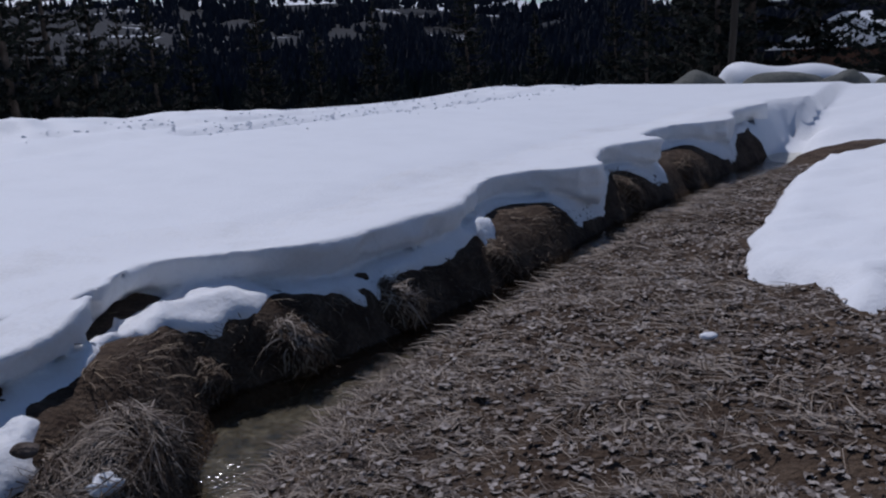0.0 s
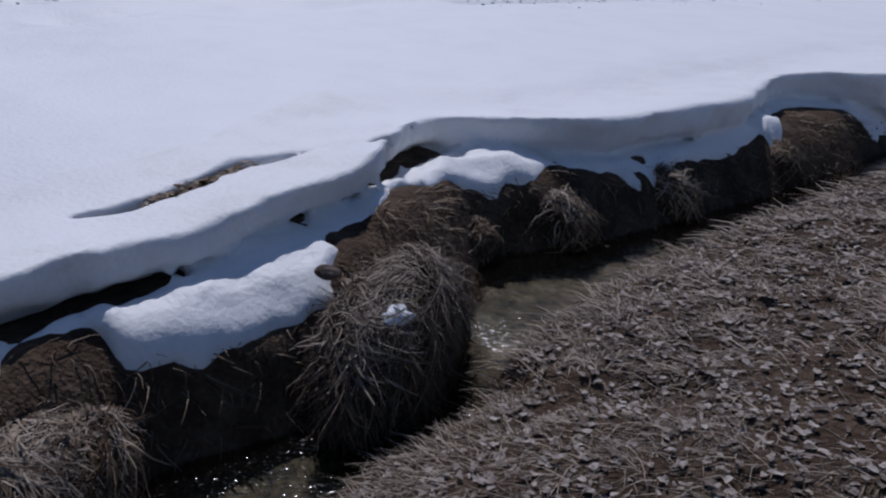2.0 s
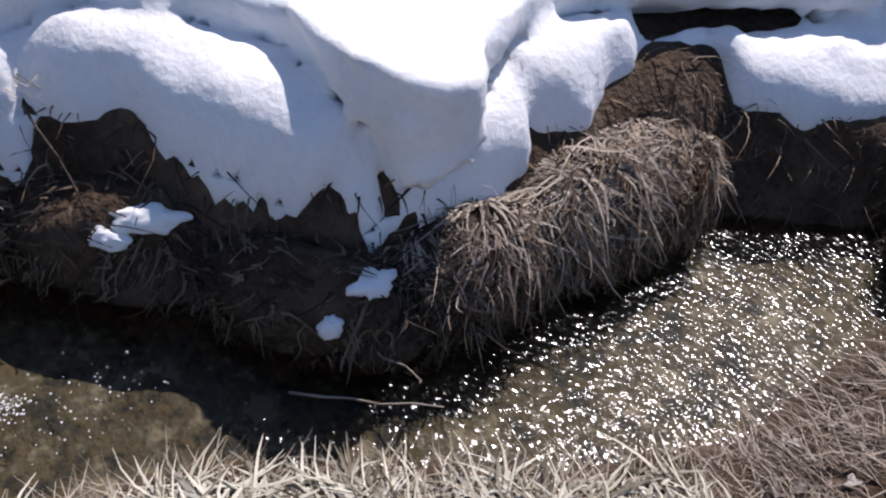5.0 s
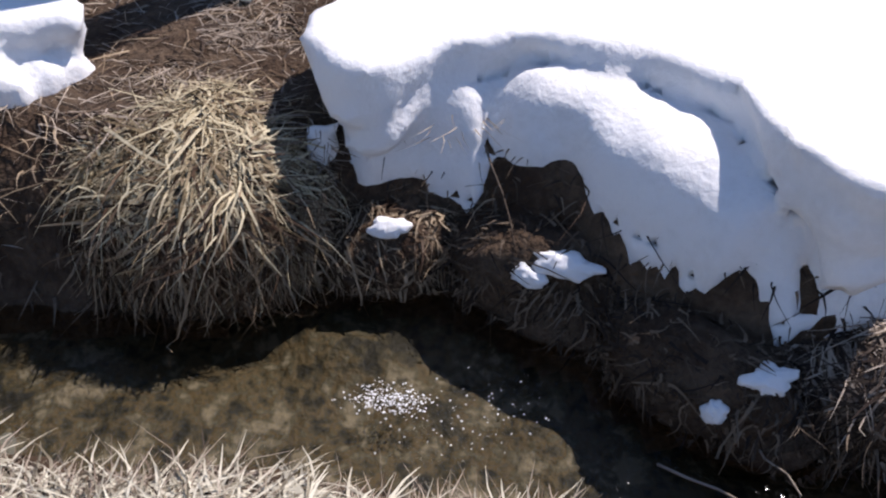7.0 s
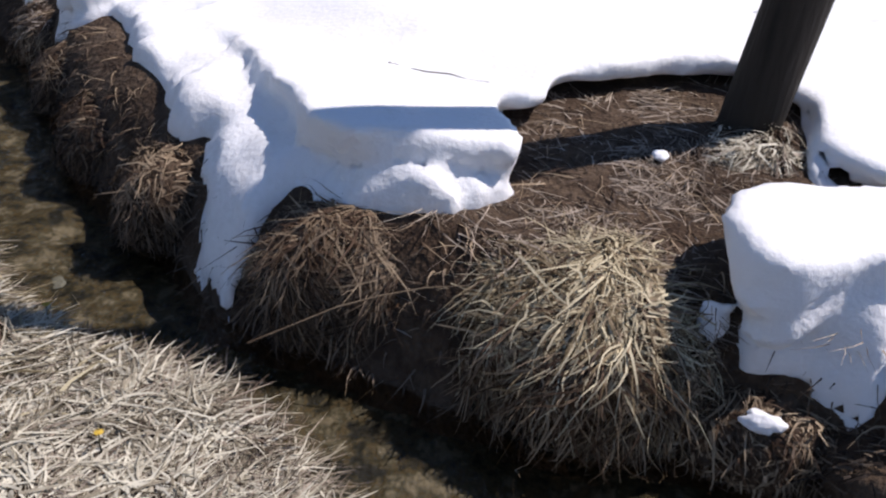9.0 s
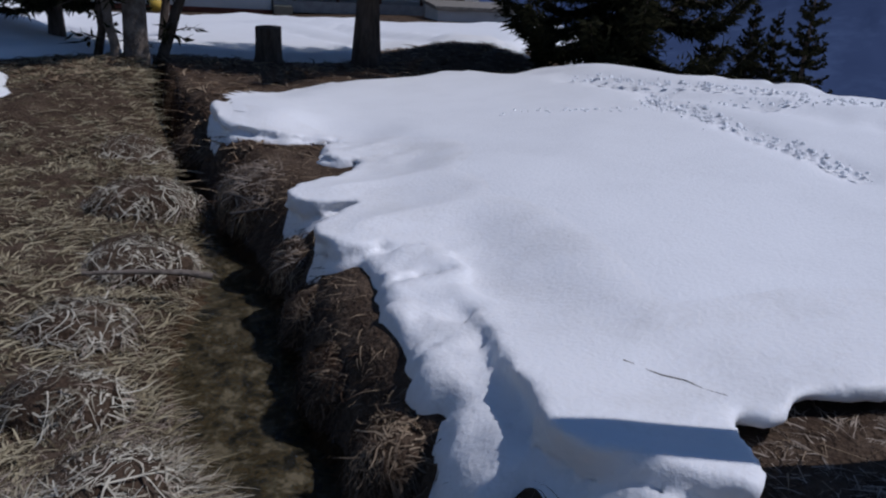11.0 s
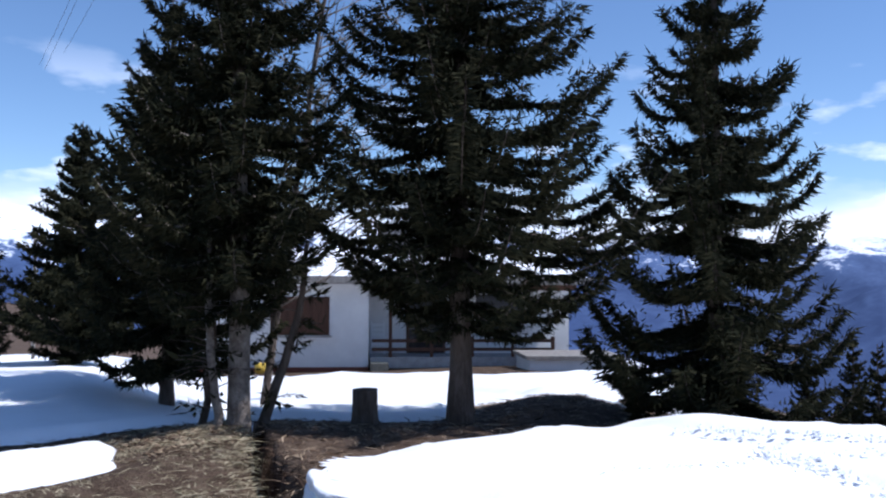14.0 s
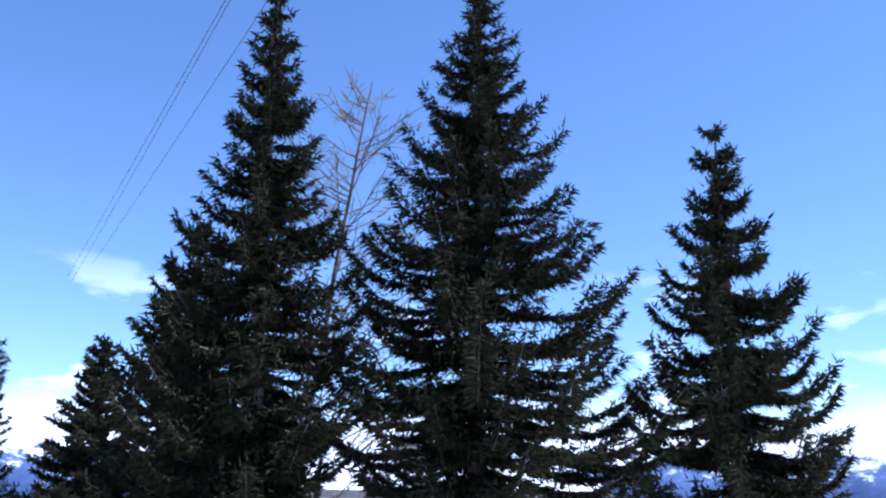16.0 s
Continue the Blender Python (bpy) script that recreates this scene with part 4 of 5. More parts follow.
n = 16000
x, y = RNG.uniform(-3.95, -2.5, n), RNG.uniform(-1.1, 0.65, n)
z, df, dn, wet_, far_ = lie(x, y)
ok = far_ & (snow_edge(x, y) < -0.01) & (RNG.uniform(-1.0, 0.5, n) < noise2(x, y, 0.25, 89, 2))
x, y, z = x[ok], y[ok], z[ok]
m = len(x)
rise = RNG.uniform(0.02, 0.3, m)
v, f = blades(np.stack([x, y, z - 0.004], -1), heading(4 * noise2(x, y, 0.35, 90) + 1.5 + RNG.normal(0, 0.7, m)), RNG.uniform(0.06, 0.18, m), rise, rise * RNG.uniform(0.6, 1.2, m), RNG.uniform(0.003, 0.007, m), wander=0.5)
tagged(new("flattened_grass", mesh_np("flattened_grass", v, f, M_STRAW)), "flattened brown dead grass round the pole", "grass", kind="stuff")

# turf laid bare in the crack behind the lip
t = RNG.uniform(0.3, 0.85, 700)
x, y = np.interp(t, [0, 0.25, 0.6, 1], [-2.13, -2.06, -2.0, -1.9]), np.interp(t, [0, 0.25, 0.6, 1], [2.36, 2.5, 2.8, 3.2])
x, y = x + RNG.normal(0, 0.008, 700), y + RNG.normal(0, 0.02, 700)
z = lie(x, y, 0.0)[0] + snow_depth(x, y) - RNG.uniform(0.0, 0.07, 700)
v, f = blades(np.stack([x, y, z], -1), heading(RNG.uniform(0, 6.28, 700)), RNG.uniform(0.02, 0.06, 700), RNG.uniform(0, 0.4, 700), RNG.uniform(0, 0.6, 700), RNG.uniform(0.012, 0.03, 700), wander=0.8)
tagged(new("turf", mesh_np("turf", v, f, M_STRAW_DARK)), "dark turf showing in a crack of the snow", "grass", kind="stuff")
n = 90000
x, y = RNG.uniform(-6.0, 0.6, n), RNG.uniform(-6.0, 6.5, n)
z, df, dn, wet_, far_ = lie(x, y)
ok = far_ & (df < 0.24)
x, y, z = x[ok], y[ok], z[ok]
m = len(x)
way = -bank_away(x, y, FAR_BANK) + RNG.normal(0, 0.8, (m, 2))
way /= np.linalg.norm(way, axis=1)[:, None]
v, f = blades(np.stack([x, y, z - 0.005], -1), way, RNG.uniform(0.04, 0.13, m), RNG.uniform(0.0, 0.3, m), RNG.uniform(0.3, 0.9, m), RNG.uniform(0.004, 0.010, m), wander=0.8, spread=0.6)
tagged(new("root_fringe", mesh_np("root_fringe", v, f, M_ROOT)), "matted wet roots and stalks on the cut bank", "grass", kind="stuff")


# rough grass over the yard beyond the meadow
n = 60000
az_, d_ = np.radians(RNG.uniform(104, 152, n)), RNG.uniform(6.5, 24, n)
x, y = -0.55 - d_ * np.sin(az_), -0.73 + d_ * np.cos(az_)
z, df, dn, wet_, far_ = lie(x, y)
ok = ~wet_ & (far_snow(x, y) < 0) & (snow_edge(x, y) < 0) & (RNG.uniform(-0.9, 0.7, n) < noise2(x, y, 0.8, 88, 2)) & ((dn > 3.5) | far_ | (d_ > 9))
x, y, z, d_ = x[ok], y[ok], z[ok], d_[ok]
m = len(x)
rise = RNG.uniform(0.1, 0.6, m)
v, f = blades(np.stack([x, y, z - 0.01], -1), heading(RNG.uniform(0, 6.28, m)), RNG.uniform(0.1, 0.28, m), rise, rise * RNG.uniform(0.6, 1.1, m), RNG.uniform(0.01, 0.022, m) * (0.6 + d_ / 20), seg=2, wander=0.5)
tagged(new("yard_grass", mesh_np("yard_grass", v, f, M_STRAW_DARK)), "rough brown dead grass over the yard", "grass", kind="stuff")

# ---- conifers ----
def spruce(name, x, y, z, height, radius, low, seed, label, twigs=64, droop=0.35, needle=M_NEEDLE, bark=M_BARK, trunk_r=None, whorls=None, fat=1.0, group="spruces by the house", skirt=0.12, bias=(0.0, 0.0), far_off=False, taper=1.03):
    """A spruce: tapered trunk, whorls of drooping boughs, each bough fringed with needled twigs."""
    rng = np.random.default_rng(seed)
    thing = new(name)
    thing.location = (x, y, z)
    tr = trunk_r or height * 0.0155
    hs = np.linspace(0, height, 12)
    lean = np.cumsum(rng.normal(0, 0.012, (12, 2)), 0) * height / 9
    pts = np.column_stack([lean[:, 0], lean[:, 1], hs])
    rad = tr * (1 - hs / height) ** 0.9 + 0.01
    rad[0] *= 1.35
    pts[0, 2] = -0.15
    v, f = tube(pts, rad, 10)
    bough_pieces = [(v, f)]
    whorls = whorls or int(height * 4.0)
    starts, ends, thick = [], [], []
    for k in range(whorls):
        u = (k + rng.uniform(-0.3, 0.3)) / whorls
        h = low + (height - low) * u
        h0 = min(h, height * 0.985)
        reach = radius * (1 - u) ** taper * (0.42 + 0.58 * min(1.0, u / skirt)) + 0.10
        cnt = int(rng.integers(5, 8)) if u < 0.85 else 4
        a0 = rng.uniform(0, 6.28)
        for b in range(cnt):
            a = a0 + 6.283 * b / cnt + rng.normal(0, 0.2)
            h = min(h0 + rng.normal(0, 0.42) * (height - low) / whorls, height * 0.985)
            d = np.array([math.cos(a), math.sin(a), 0])
            L = reach * rng.uniform(0.72, 1.12) * (1 + (d[0] * bias[0] + d[1] * bias[1]) * max(0.0, 1 - u / 0.4))
            t = np.linspace(0, 1, 7)
            up = 0.22 * u + 0.10
            zc = L * (up * t - (droop + 0.25 * (1 - u)) * t**1.35 * (1 - 0.9 * t**2) + 0.09 * t**5)
            c = np.array([np.interp(h, hs, lean[:, 0]), np.interp(h, hs, lean[:, 1]), h])
            axis_p = c + d * (L * t)[:, None] + np.array([0, 0, 1.0]) * zc[:, None]
            bough_pieces.append(tube(axis_p[:: 3 if far_off else 1], np.linspace(0.012 + 0.012 * L, 0.004, 3 if far_off else 7), 3))
            m = max(5, int(twigs * (1.0 if far_off else 1.1) * L) + 4)
            tt = np.concatenate([rng.uniform(0.03, 1.0, m * 2), [1.0]])
            base = np.stack([np.interp(tt, t, axis_p[:, i]) for i in range(3)], -1)
            side = np.array([-d[1], d[0], 0])
            sgn = np.where(np.arange(len(tt)) % 2, 1, -1)
            sgn[-1] = 0
            tl = (0.2 * L * (1 - 0.72 * tt) + 0.075) * rng.uniform(0.5, 1.3, len(tt))
            tl = np.minimum(tl, 1.1 if far_off else 0.25)
            tw = d * rng.uniform(0.35, 0.9, len(tt))[:, None] + side * (sgn * rng.uniform(0.5, 1.0, len(tt)))[:, None]
            tw[:, 2] += rng.uniform(-0.55, 0.12, len(tt))
            tw /= np.linalg.norm(tw, axis=1)[:, None]
            starts.append(base)
            ends.append(base + tw * tl[:, None])
            thick.append(rng.uniform(0.011, 0.023, len(tt)) * (0.8 + 0.4 * L / radius))
            # short upright and hanging sprays fill the bough
            m2 = int(m * (1.5 if far_off else 2.3))
            t2 = rng.uniform(0.02, 1.0, m2)
            b2 = np.stack([np.interp(t2, t, axis_p[:, i]) for i in range(3)], -1) + side * rng.normal(0, 0.08 * L, m2)[:, None]
            w2 = d * 0.45 + rng.normal(0, 0.5, (m2, 3)) + np.array([0, 0, 1.0]) * (-0.75 + 1.05 * t2**2)[:, None]
            w2 /= np.linalg.norm(w2, axis=1)[:, None]
            starts.append(b2)
            ends.append(b2 + w2 * rng.uniform(0.07, 0.19, m2)[:, None])
            thick.append(rng.uniform(0.009, 0.018, m2))
    A, B, T = np.concatenate(starts), np.concatenate(ends), np.concatenate(thick)
    # each twig: a ragged double-ended spindle
    D = B - A
    Ln = np.linalg.norm(D, axis=1)[:, None]
    D = D / Ln
    R = np.cross(D, rng.normal(0, 1, D.shape))
    R /= np.linalg.norm(R, axis=1)[:, None] + 1e-9
    Q = np.cross(D, R)
    m1 = A + D * Ln * rng.uniform(0.2, 0.4, (len(A), 1))
    T = T[:, None] * fat
    if far_off:
        verts = np.stack([A, m1 + R * T, B, m1 - R * T], 1).reshape(-1, 3)
        faces = np.arange(len(verts)).reshape(-1, 4)
    else:
        verts = np.stack([A, m1 + R * T, m1 - R * T * 0.5 + Q * T * 0.87, m1 - R * T * 0.5 - Q * T * 0.87, B], 1).reshape(-1, 3)
        k = np.arange(len(A))[:, None] * 5
        tri = np.array([[4, 1, 2], [4, 2, 3], [4, 3, 1]])
        faces = (k[:, :, None] + tri[None]).reshape(-1, 3)
    crown = part_np("crown", verts, faces, needle, thing, smooth=False)
    v, f = joined(bough_pieces)
    part_np("trunk", v, f, bark, thing)
    return tagged(thing, label, "tree", group)


EYE = (-0.55, -0.73)


def polar(az, d):
    """A place by its bearing (degrees from +y towards -x) and distance from where the camera ends."""
    return EYE[0] - d * math.sin(radians(az)), EYE[1] + d * math.cos(radians(az))


def at_ground(az, d, sink=0.03):
    x, y = polar(az, d)
    return x, y, float(ground(np.array([x]), np.array([y]))[0]) - sink


x, y, z = at_ground(136.0, 10.8)
spruce("spruce", x, y, z, 8.9, 1.85, 2.1, 11, "tall dark green spruce with a grey trunk at the stream's end", bark=M_PALEBARK, skirt=0.17, bias=(0.2, -0.2), taper=1.15)
x, y, z = at_ground(122.1, 11.6)
spruce("spruce", x, y, z, 9.3, 2.75, 1.45, 12, "broad dark green spruce in front of the white house", skirt=0.13, bias=(-0.12, 0.2), taper=1.12)
x, y, z = at_ground(106.0, 12.4, 0.1)
spruce("spruce", x, y, z, 7.2 - z, 1.95, 0.1, 13, "slim dark green spruce with boughs down to the ground", droop=0.55, taper=0.88, twigs=90)
x, y, z = at_ground(140.3, 14)
spruce("spruce", x, y, z, 6.4, 2.0, 0.7, 14, "smaller dark spruce behind the tall one", fat=1.3)
x, y, z = at_ground(145.5, 20)
spruce("young_pine", x, y, z, 5.2, 1.7, 0.35, 15, "young dense dark pine standing on a snowy rise", droop=-0.15, twigs=70, fat=1.6, whorls=26, group="")
x, y, z = at_ground(151.2, 21)
spruce("spruce", x, y, z, 5.2, 0.9, 0.3, 16, "narrow dark spruce beside the leaning post")
for az, d, h, r, sd in [(98.6, 34, 6.5, 1.5, 21), (97.2, 33, 6.3, 1.4, 22), (95.4, 31, 8, 1.8, 23), (101, 40, 5.5, 1.4, 24)]:
    x, y = polar(az, d)
    spruce("spruce", x, y, -6.3, h, r, 0.2, sd, "dark spruce below the snow crest", twigs=40, fat=2.6, whorls=24, far_off=True)


# ---- utility pole ----
def utility_pole(x, y, h, r):
    thing = new("utility_pole")
    z = float(ground(np.array([x]), np.array([y]))[0])
    thing.location = (x, y, z)
    hs = np.linspace(-0.3, h, 8)
    v, f = tube(np.column_stack([-0.02 * hs, 0.13 * hs, hs]), r * (1 - 0.025 * hs), 20)
    part_np("post", v, f, M_POLE, thing)
    return tagged(thing, "thick dark weathered wooden pole standing in dead grass", "pole")


utility_pole(-3.5, -0.125, 7.5, 0.105)

# ---- tree stump ----
x, y, z = at_ground(128.1, 11.7)
hs = np.array([-0.1, 0.0, 0.12, 0.3, 0.48, 0.5])
v, f = tube(np.column_stack([0.02 * hs, 0 * hs, hs]), np.array([0.22, 0.2, 0.175, 0.165, 0.165, 0.02]), 16)
v[:, :2] *= (1 + 0.06 * np.sin(5 * np.arctan2(v[:, 1], v[:, 0])))[:, None]
st = new("tree_stump", mesh_np("tree_stump", v, f, M_BARK, False))
st.location = (x, y, z)
tagged(st, "dark sawn tree stump in the snow", "tree stump")

# ---- house ----
hx, hy = polar(128.0, 27)
HZ = -0.75
house = new("house")
house.matrix_basis = Matrix.Translation((hx, hy, HZ)) @ pose(0, 0, 0, 0, 0, 129)
# in the house's own frame: x to the right seen from the stream, y away
part("wall", box(5.2, 5.0, 2.65, -2.6, 2.5, 0, 0.01), M_WALL, house, "white rendered wall")
part("base_course", box(5.24, 5.04, 0.14, -2.6, 2.5, 0, 0.005), M_RED, house, "dark red base course")
blind = part("shutter", box(1.75, 0.06, 1.15, -2.05, -0.02, 1.1, 0.01), M_BROWN, house, "closed dark brown shutter")
for k in range(9):
    part("slat", box(1.62, 0.02, 0.09, -2.05, -0.06, 1.16 + 0.115 * k, 0.004, rot=None), M_BROWN, blind)
part("sill", box(1.9, 0.14, 0.06, -2.05, -0.05, 1.03, 0.01), M_CONCRETE, house)
part("wall", box(6.5, 4.0, 2.65, 3.25, 3.4, 0, 0.01), M_WALL, house)
house_door = part("door", box(1.1, 0.08, 2.05, 1.85, 1.36, 0.35, 0.01), M_DARK, house, "dark glazed terrace door")
part("door_frame", box(1.26, 0.06, 2.13, 1.85, 1.38, 0.35, 0.01), M_BROWN, house)
part("window", box(1.5, 0.08, 1.2, 4.2, 1.36, 1.1, 0.01), M_DARK, house)
part("terrace", box(5.7, 1.45, 0.34, 2.9, 0.68, 0.1, 0.015), M_CONCRETE, house, "grey concrete terrace")
part("step", box(0.55, 0.5, 0.3, 0.32, -0.32, 0.0, 0.02), M_STONE, house, "dark stone step")
for k in range(2):
    part("rail", box(5.6, 0.05, 0.1, 2.9, -0.0, 0.62 + 0.26 * k, 0.005), M_BROWN, house)
for k in range(5):
    part("post", box(0.1, 0.1, 0.62 if k else 2.21, 0.66 + 1.25 * k, 0.0, 0.44, 0.005), M_BROWN, house)
part("beam", box(6.4, 0.14, 0.18, 3.2, 0.02, 2.47, 0.01), M_BROWN, house)
part("roof", box(12.4, 6.4, 0.22, 0.6, 2.6, 2.65, 0.02), M_GREYWOOD, house, "broad flat eaves")
rs = box(12.1, 6.1, 0.9, 0.6, 2.6, 2.88)
for vert in rs.verts:
    if vert.co.z > 3.2:
        vert.co.y = 2.6 + (vert.co.y - 2.6) * 0.1
        vert.co.x = 0.6 + (vert.co.x - 0.6) * 0.92
part("roof_snow", rs, M_SNOW, house, "melting snow on the roof")
stack = part("chimney", box(1.0, 0.8, 1.3, 0.9, 2.8, 3.2, 0.02), M_GREYWOOD, house, "boarded grey chimney")
part("chimney_cap", box(1.2, 1.0, 0.08, 0.9, 2.8, 4.52, 0.01), M_CONCRETE, stack)
part("door_handle", box(0.03, 0.05, 0.14, 1.42, 1.3, 1.35, 0.008), M_GREYWOOD, house_door)
annexe = part("annexe", box(2.6, 2.0, 1.35, 5.7, -1.7, -0.75, 0.01), M_WALL, house, "low white annexe")
part("annexe_roof", box(2.8, 2.2, 0.1, 5.7, -1.7, 0.6, 0.01), M_GREYWOOD, annexe)
tagged(house, "white rendered chalet with brown shutters behind spruces", "house")

# folded white garden chair on the terrace, a flower pot and a stone by the wall
seat = new("garden_chair")
seat.matrix_basis = house.matrix_basis @ pose(0.32, 1.0, 0.44, -12, 0, 4)
for k in range(2):
    part("frame_rail", box(0.05, 0.05, 1.05, -0.2 + 0.4 * k, 0, 0, 0.01), M_WHITEPAINT, seat)
for k in range(6):
    part("slat", box(0.4, 0.02, 0.1, 0, 0, 0.12 + 0.15 * k, 0.004), M_WHITEPAINT, seat)
tagged(seat, "folded white garden chair leaning on the porch wall", "chair")
pot = new("flower_pot")
pot.matrix_basis = house.matrix_basis @ pose(-3.15, -0.45, 0.0)
v, f = tube([(0, 0, 0), (0, 0, 0.02), (0, 0, 0.3), (0, 0, 0.33), (0, 0, 0.3), (0, 0, 0.26)], [0.02, 0.15, 0.19, 0.2, 0.17, 0.02], 16)
part_np("tub", v, f, M_YELLOW, pot)
tagged(pot, "yellow plastic flower pot by the house wall", "flower pot")

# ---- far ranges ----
# far slopes and their snow: the air's blue haze is put into the colour
M_RANGE = mat("hazed_range", [(0.3, (0.035, 0.06, 0.14)), (0.62, (0.07, 0.11, 0.22)), (0.72, (0.75, 0.79, 0.86)), (0.95, (0.85, 0.88, 0.92))], scale=0.006, rough=0.9, bump=0.0, bump_scale=0.04, zramp=(-60, 330, -0.35, 0.35))


def range_of_hills(name, az0, az1, d, elev, material, label, rough_m, seed, depth=900, base=-260, n=220):
    """A long mountain flank: elev(az) is how high it stands over the eye in degrees."""
    a = np.linspace(az0, az1, n)
    k = np.linspace(0, 1, 26)
    A, K = np.meshgrid(a, k, indexing="ij")
    top = 2 + d * np.tan(np.radians(np.array([elev(t) for t in a])))[:, None]
    r = d - depth * (1 - K)
    X, Y = EYE[0] - r * np.sin(np.radians(A)), EYE[1] + r * np.cos(np.radians(A))
    Z = base + (top - base) * K**1.15 + rough_m * noise2(X, Y, 320, seed, 5) * (0.35 + 0.65 * K)
    idx = np.arange(A.size).reshape(A.shape)
    f = np.stack([idx[:-1, :-1], idx[1:, :-1], idx[1:, 1:], idx[:-1, 1:]], -1).reshape(-1, 4)
    return tagged(new(name, mesh_np(name, np.stack([X, Y, Z], -1).reshape(-1, 3), f, material, True)), label, "mountain", kind="structure")


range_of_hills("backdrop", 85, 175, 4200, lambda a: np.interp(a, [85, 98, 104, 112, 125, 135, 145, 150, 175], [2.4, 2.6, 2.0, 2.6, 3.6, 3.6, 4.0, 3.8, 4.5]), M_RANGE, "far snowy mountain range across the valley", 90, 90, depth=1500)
range_of_hills("backdrop", 80, 110, 2600, lambda a: np.interp(a, [80, 92, 97, 100, 110], [1.5, 0.6, -0.6, -2.0, -4]), M_RANGE, "forested ridge across the valley, its colour blued for haze", 50, 91, depth=900)
range_of_hills("backdrop", -60, 85, 3600, lambda a: np.interp(a, [-60, -10, 0, 6, 14, 22, 30, 60, 85], [3.5, 2.0, 2.0, 3.4, 4.4, 4.0, 4.6, 5, 3]), M_FARSNOW, "snowy mountain range over the forest", 70, 92, depth=1500)
M_SLOPE = mat("wooded_slope", [(0.6, (0.010, 0.011, 0.015)), (0.79, (0.018, 0.02, 0.025)), (0.83, (0.8, 0.82, 0.86)), (0.9, (0.88, 0.9, 0.93))], scale=0.012, rough=0.9, bump=0, bump_scale=0.15)
range_of_hills("hillside", -60, 85, 900, lambda a: np.interp(a, [-60, -15, 0, 10, 30, 60, 85], [1.0, 1.2, 1.6, 2.6, 3.2, 3.0, 2.0]), M_SLOPE, "snowy opposite slope with forest", 14, 93, depth=780, base=-34)


def far_woods(n, name, az0, az1, d0, d1, base_el, seed, hmin, hmax, label, gaps=0.0, clear=(), needle=M_FOREST, tiers=5, stout=0.19):
    """Many small spruces standing on the opposite slope: ragged stacked cones in one mesh."""
    rng = np.random.default_rng(seed)
    az, d = np.radians(rng.uniform(az0, az1, n)), d0 + (d1 - d0) * rng.uniform(0, 1, n) ** 1.3
    X, Y = EYE[0] - d * np.sin(az), EYE[1] + d * np.cos(az)
    ok = noise2(X * 1.0, Y * 1.0, 90, seed, 2) > gaps - 0.9
    for ca, cd, ra, rd in clear:
        ok &= np.hypot((np.degrees(az) - ca) / ra, (d - cd) / rd) + 0.35 * noise2(X, Y, 25, seed + 1, 2) > 1
    X, Y, d, az = X[ok], Y[ok], d[ok], az[ok]
    Zb = 2 + d * np.tan(np.radians(base_el(np.degrees(az), d)))
    m = len(X)
    hgt = rng.uniform(hmin, hmax, m)
    sides = 5
    V, F = [], []
    k0 = 0
    for t in range(tiers):
        lo, hi = t / tiers, min(1.0, (t + 1.9) / tiers)
        r = hgt * stout * (1 - lo) ** 0.9 + 0.05
        a = rng.uniform(0, 6.28, m)[:, None] + np.linspace(0, 2 * np.pi, sides, endpoint=False)[None]
        rr = r[:, None] * rng.uniform(0.65, 1.2, (m, sides))
        ring = np.stack([X[:, None] + rr * np.cos(a), Y[:, None] + rr * np.sin(a), (Zb + hgt * lo)[:, None] + hgt[:, None] * rng.uniform(-0.03, 0.03, (m, sides))], -1)
        top = np.stack([X, Y, Zb + hgt * hi], -1)[:, None]
        V.append(np.concatenate([ring, top], 1).reshape(-1, 3))
        base = k0 + np.arange(m)[:, None] * (sides + 1)
        j = np.arange(sides)[None]
        F.append(np.stack([base + j, base + (j + 1) % sides, np.broadcast_to(base + sides, (m, sides))], -1).reshape(-1, 3))
        k0 += m * (sides + 1)
    return tagged(new(name, mesh_np(name, np.concatenate(V), np.concatenate(F), needle)), label, "forest", kind="stuff")


CLEARINGS = [(25.5, 640, 1.6, 45), (17.5, 660, 1.4, 45), (20.5, 760, 0.9, 40), (11.5, 560, 1.0, 50), (7.5, 720, 2.8, 60), (9.5, 620, 1.3, 45), (5.0, 570, 1.6, 50), (2.5, 650, 1.2, 45), (0.5, 770, 3.0, 60),
             (-4.5, 820, 3.0, 50), (13.5, 800, 2.4, 45), (-9, 700, 2.0, 50), (30, 760, 1.2, 45), (3.8, 500, 0.9, 45), (15, 540, 0.8, 40), (-14, 620, 2.0, 60), (-1.5, 560, 0.9, 40), (22.5, 570, 0.8, 40)]
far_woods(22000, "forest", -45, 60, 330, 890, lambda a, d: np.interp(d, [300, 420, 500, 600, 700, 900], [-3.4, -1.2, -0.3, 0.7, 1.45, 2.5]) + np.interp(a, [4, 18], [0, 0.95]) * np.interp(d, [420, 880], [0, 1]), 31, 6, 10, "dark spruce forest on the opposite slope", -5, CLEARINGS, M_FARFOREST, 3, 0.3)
far_woods(4800, "forest", -40, 55, 85, 230, lambda a, d: np.interp(d, [85, 230], [-10.8, -5.2]), 32, 7, 12, "dark spruces in the valley below the snow", 0.2)
far_woods(5200, "forest", -40, 58, 200, 400, lambda a, d: np.interp(d, [200, 300, 400], [-6.0, -3.4, -1.5]), 33, 6, 9, "dense dark spruces at the foot of the slope", -5)
